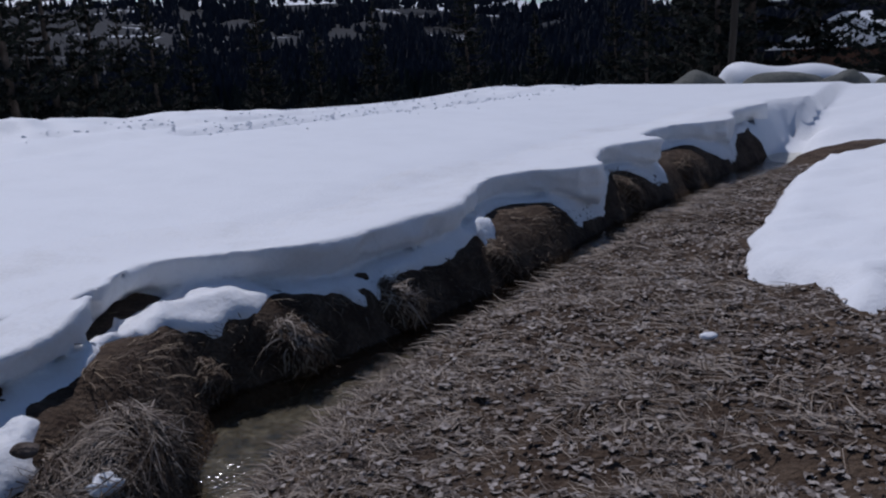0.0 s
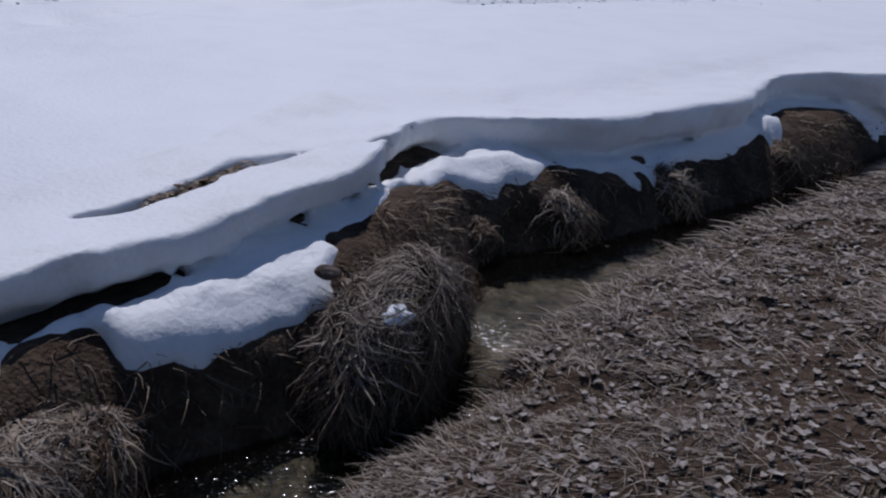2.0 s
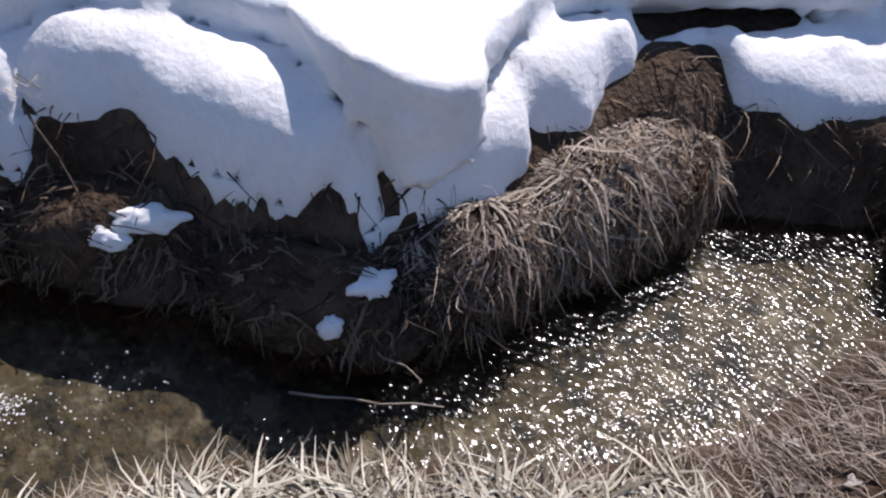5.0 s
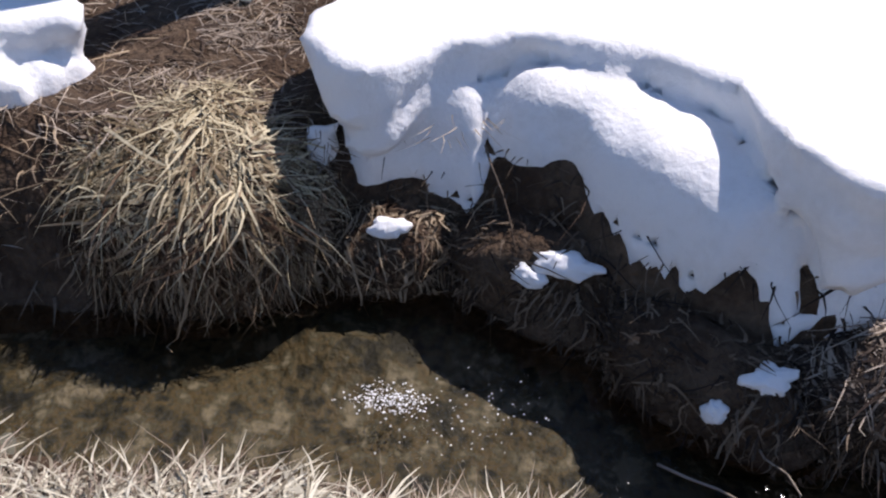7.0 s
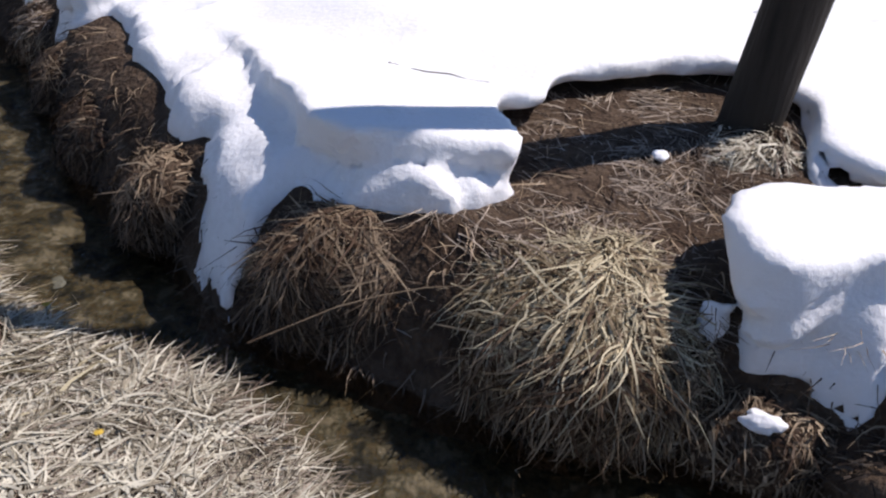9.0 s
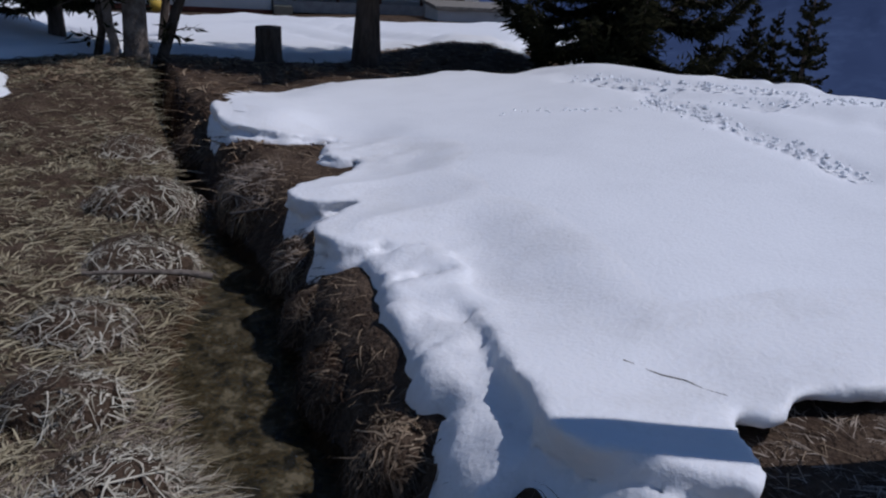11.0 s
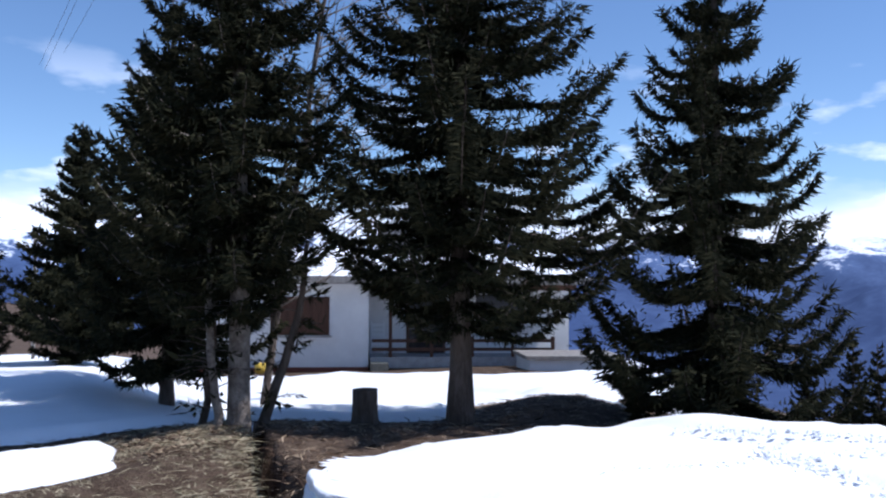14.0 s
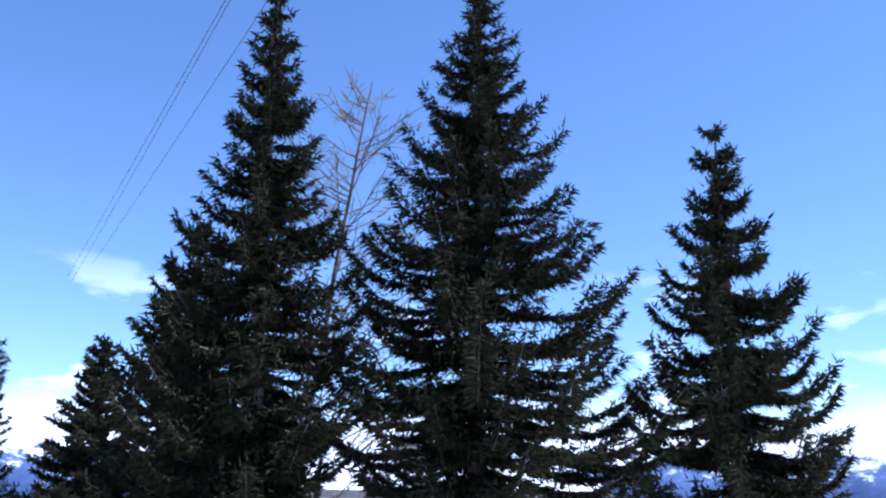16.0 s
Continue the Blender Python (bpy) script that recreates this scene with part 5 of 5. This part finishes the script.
for az, d, h, sd in [(36, 46, 18, 41), (31.0, 50, 19, 42), (28.5, 44, 14, 43), (24, 60, 15, 44), (20, 62, 14, 45), (16, 70, 16, 46), (9, 75, 15, 47), (3.2, 66, 17.0, 48), (-1, 70, 13, 49), (-6, 60, 14, 50), (-10.5, 52, 18, 51),
                     (-14, 48, 24, 52), (-17.5, 50, 15, 53), (-22, 45, 18, 54), (40, 44, 17, 55), (12.5, 68, 13, 56), (26.5, 56, 13, 57), (33.5, 42, 15, 58), (-8, 46, 14, 59), (-12.2, 44, 15, 60), (38, 38, 22, 61), (35, 40, 24, 62), (29.8, 41, 20, 63), (27.4, 46, 20, 64), (25.2, 48, 16, 65), (43, 40, 23, 66), (22, 52, 15, 67), (46, 38, 22, 68)]:
    x, y = polar(az, d)
    spruce("spruce", x, y, -9.5 if az > -9 else -6, h, h * 0.23, 0.4, sd, "tall dark spruce below the snow field", twigs=5, whorls=27, fat=9.0, far_off=True, needle=M_FOREST, group="spruces beyond the snow field")


# ---- leaf litter ----
def leaf_mesh(seed, size=0.027):
    """A lobed dry leaf, curled at its rim."""
    rng = np.random.default_rng(seed)
    n = 9
    a = np.linspace(0, 2 * np.pi, n, endpoint=False)
    r = size * (0.42 + 0.3 * np.abs(np.cos(1.5 * a + rng.uniform(0, 1))) + rng.uniform(-0.2, 0.2, n))
    x, y = r * np.cos(a), rng.uniform(0.45, 0.8) * r * np.sin(a)
    z = 0.16 * size * (np.cos(2 * a + rng.uniform(0, 6)) * 0.5 + rng.uniform(-0.4, 0.6, n)) + 0.003
    v = np.concatenate([[[0, 0, 0.003]], np.stack([x, y, z], -1)])
    j = np.arange(n)
    f = np.stack([0 * j, 1 + j, 1 + (j + 1) % n], -1)
    return v, f


LEAVES = [leaf_mesh(s) for s in range(6)]
LEAF_DATA = [mesh_np("dead_leaf", v, f, M_LEAF, False) for v, f in LEAVES]
n = 56000
x, y = RNG.uniform(-2.6, 3.0, n), RNG.uniform(-2.5, 8.5, n)
z, df, dn, wet_, far_ = lie(x, y)
keep = ~wet_ & ~far_ & (dn > 0.06) & (far_snow(x, y) < 0)
keep &= RNG.uniform(0, 1, n) < 0.10 + 0.9 * smooth(0.9, 2.4, y) * smooth(0.0, 0.3, dn)
x, y, z, dn = x[keep], y[keep], z[keep], dn[keep]
near_ = np.hypot(x + 0.5, y - 1.6) + np.where((x > 0.6), 9, 0)
order = np.argsort(near_)
for k in order[:260]:
    ob = new("dead_leaf", LEAF_DATA[int(RNG.integers(6))])
    s = RNG.uniform(0.6, 1.35)
    ob.matrix_basis = pose(x[k], y[k], z[k] + RNG.uniform(0.0, 0.012), RNG.uniform(-9, 9), RNG.uniform(-9, 9), RNG.uniform(0, 360)) @ Matrix.Diagonal((s, s, s, 1))
    tagged(ob, "pale curled dead leaf lying on the meadow", "leaf", "dead leaves on the meadow")
pieces = []
for k in order[260:]:
    v, f = LEAVES[int(RNG.integers(6))]
    m = np.array((pose(0, 0, 0, RNG.uniform(-9, 9), RNG.uniform(-9, 9), RNG.uniform(0, 360))).to_3x3()) * RNG.uniform(0.5, 1.25)
    pieces.append((v @ m.T + [x[k], y[k], z[k] + RNG.uniform(-0.004, 0.014)], f))
v, f = joined(pieces)
tagged(new("leaf_litter", mesh_np("leaf_litter", v, f, M_LEAF, False)), "pale dead leaves scattered thickly over the meadow", "leaves", kind="stuff")


# ---- bare larch ----
def bare_tree(x, y, z, h, seed):
    rng = np.random.default_rng(seed)
    thing = new("bare_larch")
    thing.location = (x, y, z)
    hs = np.linspace(0, h, 14)
    lean = np.cumsum(rng.normal(0, 0.02, (14, 2)), 0)
    lean = lean + np.array([math.cos(radians(134)), math.sin(radians(134))]) * (1.3 * hs / h)[:, None]
    pts = np.column_stack([lean, hs])
    pts[0, 2] = -0.1
    trunk = tube(pts, 0.06 * (1 - hs / h) ** 0.8 + 0.008, 8)
    limbs, twigs = [trunk], []
    for k in range(85):
        u = rng.uniform(0.18, 0.97)
        hh = h * u
        a = rng.uniform(0, 6.28)
        L = (1 - u) ** 0.7 * h * 0.28 + 0.2
        t = np.linspace(0, 1, 6)
        d = np.array([math.cos(a), math.sin(a), 0])
        c = np.array([np.interp(hh, hs, lean[:, 0]), np.interp(hh, hs, lean[:, 1]), hh])
        p = c + d * (L * t)[:, None] + np.array([0, 0, 1.0]) * (L * (0.45 * t + 0.25 * t**2))[:, None]
        limbs.append(tube(p, np.linspace(0.015, 0.006, 6), 4))
        for j in range(13):
            s = rng.uniform(0.25, 1.0)
            b = np.array([np.interp(s, t, p[:, i]) for i in range(3)])
            w = d * 0.6 + rng.normal(0, 0.5, 3) + np.array([0, 0, 0.5])
            w /= np.linalg.norm(w)
            l2 = rng.uniform(0.15, 0.5) * (0.4 + L / 2)
            twigs.append(tube(np.stack([b, b + w * l2 * 0.5, b + w * l2 + rng.normal(0, 0.03, 3)]), [0.009, 0.006, 0.003], 3))
    v, f = trunk
    part_np("trunk", v, f, M_BARK, thing)
    for v, f in limbs[1:]:
        part_np("limb", v, f, M_PALEBARK, thing)
    v, f = joined(twigs)
    tagged(part_np("twig_tangle", v, f, M_PALEBARK, thing), kind="stuff")
    return tagged(thing, "slender leafless larch with fine bare twigs", "tree")


x, y, z = at_ground(134.6, 14.5)
bare_tree(x, y, z, 9.3, 5)

# young trees beside the tall spruce, their stems bowed, with dead twigs low down
def young_tree(az, d, r, h, bow, lean_to, seed, bark, label):
    rng = np.random.default_rng(seed)
    x, y, z = at_ground(az, d)
    thing = new("young_tree")
    thing.location = (x, y, z)
    side = np.array([math.cos(radians(az)), math.sin(radians(az)), 0.0])
    hs = np.linspace(-0.1, h, 12)
    u = np.clip(hs / h, 0, 1)
    pts = side * (lean_to * u + bow * np.sin(3.14 * u))[:, None] + np.array([0, 0, 1.0]) * hs[:, None] + rng.normal(0, 0.012, (12, 3))
    v, f = tube(pts, r * (1.25 - 0.75 * u), 8)
    part_np("trunk", v, f, bark, thing)
    wood, A, B = [], [], []
    for k in range(int(34 * h / 2)):
        s = rng.uniform(0.08, 1.0)
        c = np.array([np.interp(s, u, pts[:, i]) for i in range(3)])
        a = rng.uniform(0, 6.28)
        L = rng.uniform(0.15, 0.55) * (1.15 - 0.5 * s)
        d_ = np.array([math.cos(a), math.sin(a), rng.uniform(-0.25, 0.35)])
        tip = c + d_ * L
        wood.append(tube(np.stack([c, c + d_ * L * 0.5 + [0, 0, 0.03], tip]), [0.01, 0.007, 0.004], 3))
        q = rng.uniform(0.3, 1.0, 14)[:, None]
        A.append(c + d_ * L * q)
        B.append(c + d_ * L * q + (d_ * 0.5 + rng.normal(0, 0.6, (14, 3))) * rng.uniform(0.05, 0.13, (14, 1)))
    A, B = np.concatenate(A), np.concatenate(B)
    off = rng.normal(0, 1, A.shape) * 0.011
    v = np.stack([A, 0.6 * A + 0.4 * B + off, B, 0.6 * A + 0.4 * B - off], 1).reshape(-1, 3)
    tagged(part_np("needle_tangle", v, np.arange(len(v)).reshape(-1, 4), M_NEEDLE, thing, smooth=False), kind="stuff")
    v, f = joined(wood)
    tagged(part_np("twig_tangle", v, f, M_BARK, thing), kind="stuff")
    return tagged(thing, label, "tree", "young trees beside the tall spruce")


young_tree(134.7, 11.0, 0.055, 2.2, 0.1, 0.55, 1, M_BARK, "dark leaning young tree with dead low twigs")
young_tree(137.3, 10.7, 0.045, 2.5, -0.06, -0.1, 2, M_PALEBARK, "slim grey bowed young tree with thin twigs")
young_tree(138.2, 11.0, 0.04, 2.3, 0.07, 0.1, 3, M_BARK, "slim dark young tree with thin twigs")


# ---- boulders capped with snow, up the stream ----
def boulder(x, y, z, rx, ry, rz, seed, label):
    rng = np.random.default_rng(seed)
    bm = bmesh.new()
    bmesh.ops.create_icosphere(bm, subdivisions=4, radius=1)
    for v in bm.verts:
        n_ = noise.noise(v.co * 1.3 + Vector((seed, 0, 0))) * 0.22 + noise.noise(v.co * 4 + Vector((seed, 3, 0))) * 0.05
        v.co = Vector((v.co.x * rx, v.co.y * ry, v.co.z * rz)) * (1 + n_)
    for f_ in bm.faces:
        f_.smooth = True
    me = bpy.data.meshes.new("boulder")
    bm.to_mesh(me)
    bm.free()
    me.materials.append(M_STONE)
    ob = new("boulder", me)
    ob.location = (x, y, z)
    return tagged(ob, label, "boulder", "boulders by the snow field")


boulder(3.3, 16.6, 0.4, 0.52, 0.5, 0.42, 1, "rounded grey green boulder standing out of the snow")
boulder(4.7, 16.5, 0.36, 0.85, 0.6, 0.42, 2, "long rounded boulder with a thick cap of snow")
boulder(5.75, 16.2, 0.36, 0.42, 0.4, 0.36, 3, "small rounded dark boulder beneath a snow cap")
boulder(6.6, 16.1, 0.3, 0.5, 0.4, 0.3, 4, "low dark boulder half buried in the snow")
v, f = sheet(np.linspace(-1, 1, 44), np.linspace(-1, 1, 30), np.zeros((44, 30)))
cx, cy = v[:, 0].copy(), v[:, 1].copy()
rr = np.clip(1 - cx**6 - cy**2, 0, 1) ** 0.4
v[:, 0], v[:, 1] = 5.3 + 1.55 * cx, 17.1 + 0.6 * cy + 0.12 * np.sin(4 * cx)
v[:, 2] = 0.3 + rr * (0.5 + 0.05 * np.sin(6 * cx + 0.6) - 0.2 * cx)
tagged(new("snow_cap", mesh_np("snow_cap", v, f, M_SNOW, True)), "smooth thick cap of snow over the boulders", "snow", kind="structure")

# ---- far pole and dark chalet up the valley ----
x, y = polar(-13.6, 26)
hs = np.linspace(-1, 7, 6)
v, f = tube(np.column_stack([0.06 * hs, 0 * hs, hs]), 0.09 + 0 * hs, 8)
p_ = new("utility_pole", mesh_np("utility_pole", v, f, M_POLE, True))
p_.location = (x, y, 0.2)
tagged(p_, "slim dark wooden pole before the forest", "pole")
cx, cy = polar(-19.5, 60)
chalet = new("chalet")
chalet.matrix_basis = Matrix.Translation((cx, cy, -3.5)) @ pose(0, 0, 0, 0, 0, -30)
part("wall", box(7, 6, 3.4, 0, 0, 0, 0.02), M_BROWN, chalet, "dark timber wall")
rb = box(8.6, 7.4, 1.9, 0, 0, 3.4)
for vert in rb.verts:
    if vert.co.z > 4:
        vert.co.x *= 0.02
part("roof", rb, M_SNOW, chalet, "snowy pitched roof")
part("window", box(1.0, 0.08, 1.0, -1.5, -3.02, 1.4, 0.01), M_DARK, chalet)
part("window", box(1.0, 0.08, 1.0, 1.5, -3.02, 1.4, 0.01), M_DARK, chalet)
tagged(chalet, "dark timber chalet with a snowy roof among trees", "house")

# ---- cables ----
for k, (a0, e0, a1, e1) in enumerate([(139.6, 30.5, 147.6, 12.0), (139.9, 30.5, 147.9, 12.2), (137.2, 30.5, 146.6, 13.0)]):
    p0 = np.array([*polar(a0, 12), 2.1 + 12 * math.tan(radians(e0))])
    p1 = np.array([*polar(a1, 40), 2.1 + 40 * math.tan(radians(e1))])
    up = p0 + (p0 - p1) * 0.55
    t = np.linspace(0, 1, 14)[:, None]
    pts = up * (1 - t) + p1 * t - np.array([0, 0, 1.0]) * (0.5 * t * (1 - t))
    v, f = tube(pts, np.full(14, 0.006), 5)
    c_ = new("cable", mesh_np("cable", v, f, M_WIRE, True))
    tagged(c_, "thin dark overhead cable against the sky", "cable", "overhead cables")

# ---- leaning and upright posts beyond the young pine ----
for az, d, h, r, lx in [(149.6, 21, 3.6, 0.06, 0.32), (147.9, 24, 3.4, 0.045, 0.0)]:
    x, y, z = at_ground(az, d)
    hs = np.linspace(-0.2, h, 5)
    right = np.array([-math.cos(radians(az)), -math.sin(radians(az))])
    v, f = tube(np.column_stack([right[0] * lx * hs, right[1] * lx * hs, hs]), np.full(5, r), 8)
    p_ = new("fence_post", mesh_np("fence_post", v, f, M_GREYWOOD, True))
    p_.location = (x, y, z)
    tagged(p_, "grey wooden post leaning over" if lx else "upright grey wooden post beyond the pine", "post")


# ---- sticks, straws, stones and other small things by the water ----
def stick(a, b, r, material, label, sag=0.0, name="stick"):
    a, b = np.array(a, float), np.array(b, float)
    t = np.linspace(0, 1, 6)[:, None]
    pts = a * (1 - t) + b * t + np.array([0, 0, 1.0]) * sag * 4 * t * (1 - t)
    pts[1:-1] += RNG.normal(0, 0.004, (4, 3))
    v, f = tube(pts, np.linspace(r, r * 0.5, 6), 6)
    return tagged(new(name, mesh_np(name, v, f, material, True)), label, name)


stick((-2.42, 0.2, 0.33), (-2.12, 0.24, 0.14), 0.0035, M_BARK, "thin dry straw leaning down the bank", 0.02, "straw")
stick((-2.46, 0.24, 0.355), (-2.26, 0.47, 0.36), 0.005, M_BARK, "dark twig lying on the snow ledge", 0.01, "twig")
stick((-1.62, 0.42, 0.02), (-1.42, 0.68, 0.015), 0.0035, M_STRAW, "long dry straw floating on the water", 0.0, "straw")
stick((-1.75, 0.62, 0.02), (-1.5, 0.68, 0.02), 0.004, M_STRAW, "thin dry straw at the water's edge", 0.0, "straw")
tw = [float(lie(np.array([a_]), np.array([b_]), 0.0)[0][0] + snow_depth(np.array([a_]), np.array([b_]))[0]) for a_, b_ in ((-3.42, -1.38), (-3.36, -1.0))]
stick((-3.42, -1.38, tw[0]), (-3.36, -1.0, tw[1]), 0.003, M_PALEBARK, "thin dark twig frozen into the snow", 0.0, "twig")
stick((-3.95, -3.78, 0.12), (-3.45, -4.2, 0.2), 0.02, M_PALEBARK, "broken branch lying across the grass bank", 0.02, "branch")
stick((-4.95, -4.5, 0.08), (-4.85, -4.1, 0.22), 0.012, M_PALEBARK, "grey stick jutting from the bank", 0.0)
stick((-2.35, -1.45, 0.06), (-2.52, -0.85, 0.28), 0.003, M_STRAW_DARK, "long bent straw hanging off the tussock", 0.04, "straw")


def stone(x, y, z, r, seed, material, label):
    ob = boulder(x, y, z, r, r * 0.8, r * 0.45, seed, label)
    ob.name = "stone"
    ob.data.materials[0] = material
    return tagged(ob, label, "stone", "stones by the stream")


stone(-1.34, 2.56, 0.44, 0.05, 21, M_BARK, "small brown stone melted into the snow ledge")
for k in range(14):
    t = RNG.uniform(0, 1)
    i = int(RNG.integers(8, 27))
    p, q = FAR_BANK[i], NEAR_BANK[i]
    x, y = p[0] + (q[0] - p[0]) * t, p[1] + (q[1] - p[1]) * t
    if inside(np.array([x]), np.array([y]), RING)[0]:
        stone(x, y, float(water_level(np.array(x), np.array(y))) - 0.115, RNG.uniform(0.04, 0.1), 30 + k, M_STONE, "smooth brown stone under the water")
x, y, z = 1.05, 3.65, float(ground(np.array([1.05]), np.array([3.65]))[0])
sb = stone(x, y, z + 0.024, 0.036, 80, M_SNOW, "small lump of snow on the leaf litter")
sb.name = "snow_lump"

x, y, z = -3.2, -0.4, float(ground(np.array([-3.2]), np.array([-0.4]))[0])
sb = stone(x, y, z + 0.02, 0.034, 81, M_SNOW, "small white lump of snow in the dead grass")
sb.name = "snow_lump"


def snow_patch(at, normal, wide, tall, seed):
    """A thin ragged remnant of snow that clings to the steep bank."""
    n = Vector(normal).normalized()
    side = n.cross(Vector((0, 0, 1))).normalized()
    up = side.cross(n)
    bm = bmesh.new()
    bmesh.ops.create_icosphere(bm, subdivisions=4, radius=1)
    off = Vector((seed * 3.7, seed * 1.3, 0))
    for v in bm.verts:
        c = v.co.copy()
        flat = Vector((c.x, c.y, 0)) * 1.3
        k = 1 + 0.5 * noise.noise(flat * 0.8 + off) + 0.2 * noise.noise(flat * 2.5 + off)
        lift = c.z * 0.02 + 0.003 * noise.noise(c * 3 + off)
        v.co = side * (c.x * wide * k) - up * (c.y * tall * k) + n * lift
    for f in bm.faces:
        f.smooth = True
    me = bpy.data.meshes.new("snow_patch")
    bm.to_mesh(me)
    bm.free()
    me.materials.append(M_SNOW_LIP)
    ob = new("snow_patch", me)
    ob.location = at
    return tagged(ob, "thin ragged patch of melting snow clinging to the earth bank", "snow patch", "snow patches on the bank")


for at_, nrm_, wide_, tall_, sd_ in [((-2.094, 0.335, 0.185), (0.56, -0.34, 0.76), 0.08, 0.036, 1), ((-2.114, 0.252, 0.144), (0.65, -0.57, 0.51), 0.05, 0.024, 2),
                                     ((-1.678, 0.663, 0.171), (0.49, 0.04, 0.87), 0.06, 0.035, 3), ((-1.674, 0.554, 0.098), (0.68, -0.64, 0.36), 0.026, 0.03, 4),
                                     ((-1.039, 2.464, 0.359), (0.61, -0.31, 0.72), 0.07, 0.035, 5), ((-2.336, -0.065, 0.158), (0.65, -0.09, 0.76), 0.05, 0.03, 6)]:
    snow_patch(at_, nrm_, wide_, tall_, sd_)

# ---- yellow flowers ----
for fx, fy in [(-1.86, -1.6), (-2.35, -2.1)]:
    fz = float(ground(np.array([fx]), np.array([fy]))[0])
    fl = new("flower")
    fl.location = (fx, fy, fz)
    v, f = tube([(0, 0, -0.01), (0.005, 0, 0.05), (0, 0, 0.085)], [0.002, 0.002, 0.0015], 5)
    part_np("stalk", v, f, M_NEEDLE, fl)
    a = np.linspace(0, 2 * np.pi, 24, endpoint=False)
    rr = 0.014 * (0.7 + 0.3 * np.cos(12 * a))
    v = np.concatenate([[[0, 0, 0.088]], np.column_stack([rr * np.cos(a), rr * np.sin(a), 0.085 + 0.004 * np.cos(12 * a)])])
    j = np.arange(24)
    part_np("petals", v, np.stack([0 * j, 1 + j, 1 + (j + 1) % 24], -1), M_YELLOW, fl, "yellow petals")
    tagged(fl, "tiny yellow flower in the dead grass", "flower")


# ---- foam ----
def bubbles(n, spots, seed):
    rng = np.random.default_rng(seed)
    pieces = []
    for _ in range(n):
        cx, cy, r = spots[int(rng.integers(len(spots)))]
        x, y = cx + rng.normal(0, r * 0.5), cy + rng.normal(0, r * 0.8)
        b = rng.uniform(0.0008, 0.0028)
        a = np.linspace(0, 2 * np.pi, 7, endpoint=False)
        v = np.concatenate([np.column_stack([b * np.cos(a), b * np.sin(a), 0 * a]), np.column_stack([0.6 * b * np.cos(a), 0.6 * b * np.sin(a), 0 * a + 0.6 * b]), [[0, 0, 0.8 * b]]])
        v = v + [x, y, float(water_level(np.array(x), np.array(y))) + 0.001]
        j = np.arange(7)
        k = (j + 1) % 7
        pieces.append((v, np.concatenate([np.stack([j, k, 7 + k], -1), np.stack([j, 7 + k, 7 + j], -1), np.stack([7 + j, 7 + k, 0 * j + 14], -1)])))
    return joined(pieces)


v, f = bubbles(420, [(-1.93, -0.11, 0.04), (-1.95, -0.16, 0.04), (-1.91, -0.06, 0.035), (-1.94, -0.12, 0.05), (-1.85, 0.05, 0.12)], 3)
tagged(new("foam", mesh_np("foam", v, f, M_SNOW, True)), "small white bubbles drifting on the stream", "foam", kind="stuff")


# ---- churned snow along the tracks ----
def clods(n, lines, spread, size, seed):
    """Small broken lumps of snow strewn along lines over the snow field."""
    rng = np.random.default_rng(seed)
    pieces = []
    for _ in range(n):
        line = lines[int(rng.integers(len(lines)))]
        i = int(rng.integers(len(line) - 1))
        t = rng.uniform()
        x = line[i][0] + (line[i + 1][0] - line[i][0]) * t + rng.normal(0, spread)
        y = line[i][1] + (line[i + 1][1] - line[i][1]) * t + rng.normal(0, spread)
        r = size * rng.uniform(0.35, 1.2) ** 1.6
        a = np.linspace(0, 2 * np.pi, 6, endpoint=False) + rng.uniform(0, 1)
        q1 = rng.uniform(0.7, 1.25, 6) * r
        q2 = rng.uniform(0.35, 0.8, 6) * r
        low_ring = np.column_stack([np.cos(a) * q1, np.sin(a) * q1, np.full(6, -0.4 * r)])
        high_ring = np.column_stack([np.cos(a) * q2, np.sin(a) * q2, rng.uniform(0.2, 0.5, 6) * r])
        v = np.concatenate([low_ring, high_ring, [[0, 0, 0.5 * r]]]) + [x, y, 0]
        j = np.arange(6)
        k = (j + 1) % 6
        f = np.concatenate([np.stack([j, k, 6 + k], -1), np.stack([j, 6 + k, 6 + j], -1), np.stack([6 + j, 6 + k, 0 * j + 12], -1)])
        pieces.append((v, f))
    v, f = joined(pieces)
    base = np.repeat(v.reshape(-1, 13, 3)[:, 12, :2], 13, 0)
    zz_ = lie(base[:, 0], base[:, 1], 0.0)[0] + snow_depth(base[:, 0], base[:, 1])
    keep_ = (far_snow(base[:, 0], base[:, 1]) > 0.05).reshape(-1, 13).all(1)
    v[:, 2] += zz_
    f = f.reshape(-1, 18, 3)[keep_].reshape(-1, 3)
    return v, f


TRACKS = [[(-9.3, -3.7), (-8.7, -1.0)], [(-8.5, -2.7), (-6.4, -0.8)], [(-7.6, -3.6), (-8.9, -0.2)], [(-5.6, 5.8), (-4.8, 7.0), (-2.9, 10.2)], [(-3.0, 8.45), (-0.85, 11.8), (1.5, 15)], [(-6.6, 4.8), (-4.9, 7.2), (-2.2, 11.8), (0.3, 16)]]
v, f = joined([clods(600, TRACKS[:3], 0.08, 0.021, 1), clods(800, TRACKS[3:], 0.2, 0.02, 2)])
tagged(new("snow_clods", mesh_np("snow_clods", v, f, M_SNOW)), "churned lumps of snow thrown up along the tracks", "snow", kind="stuff")
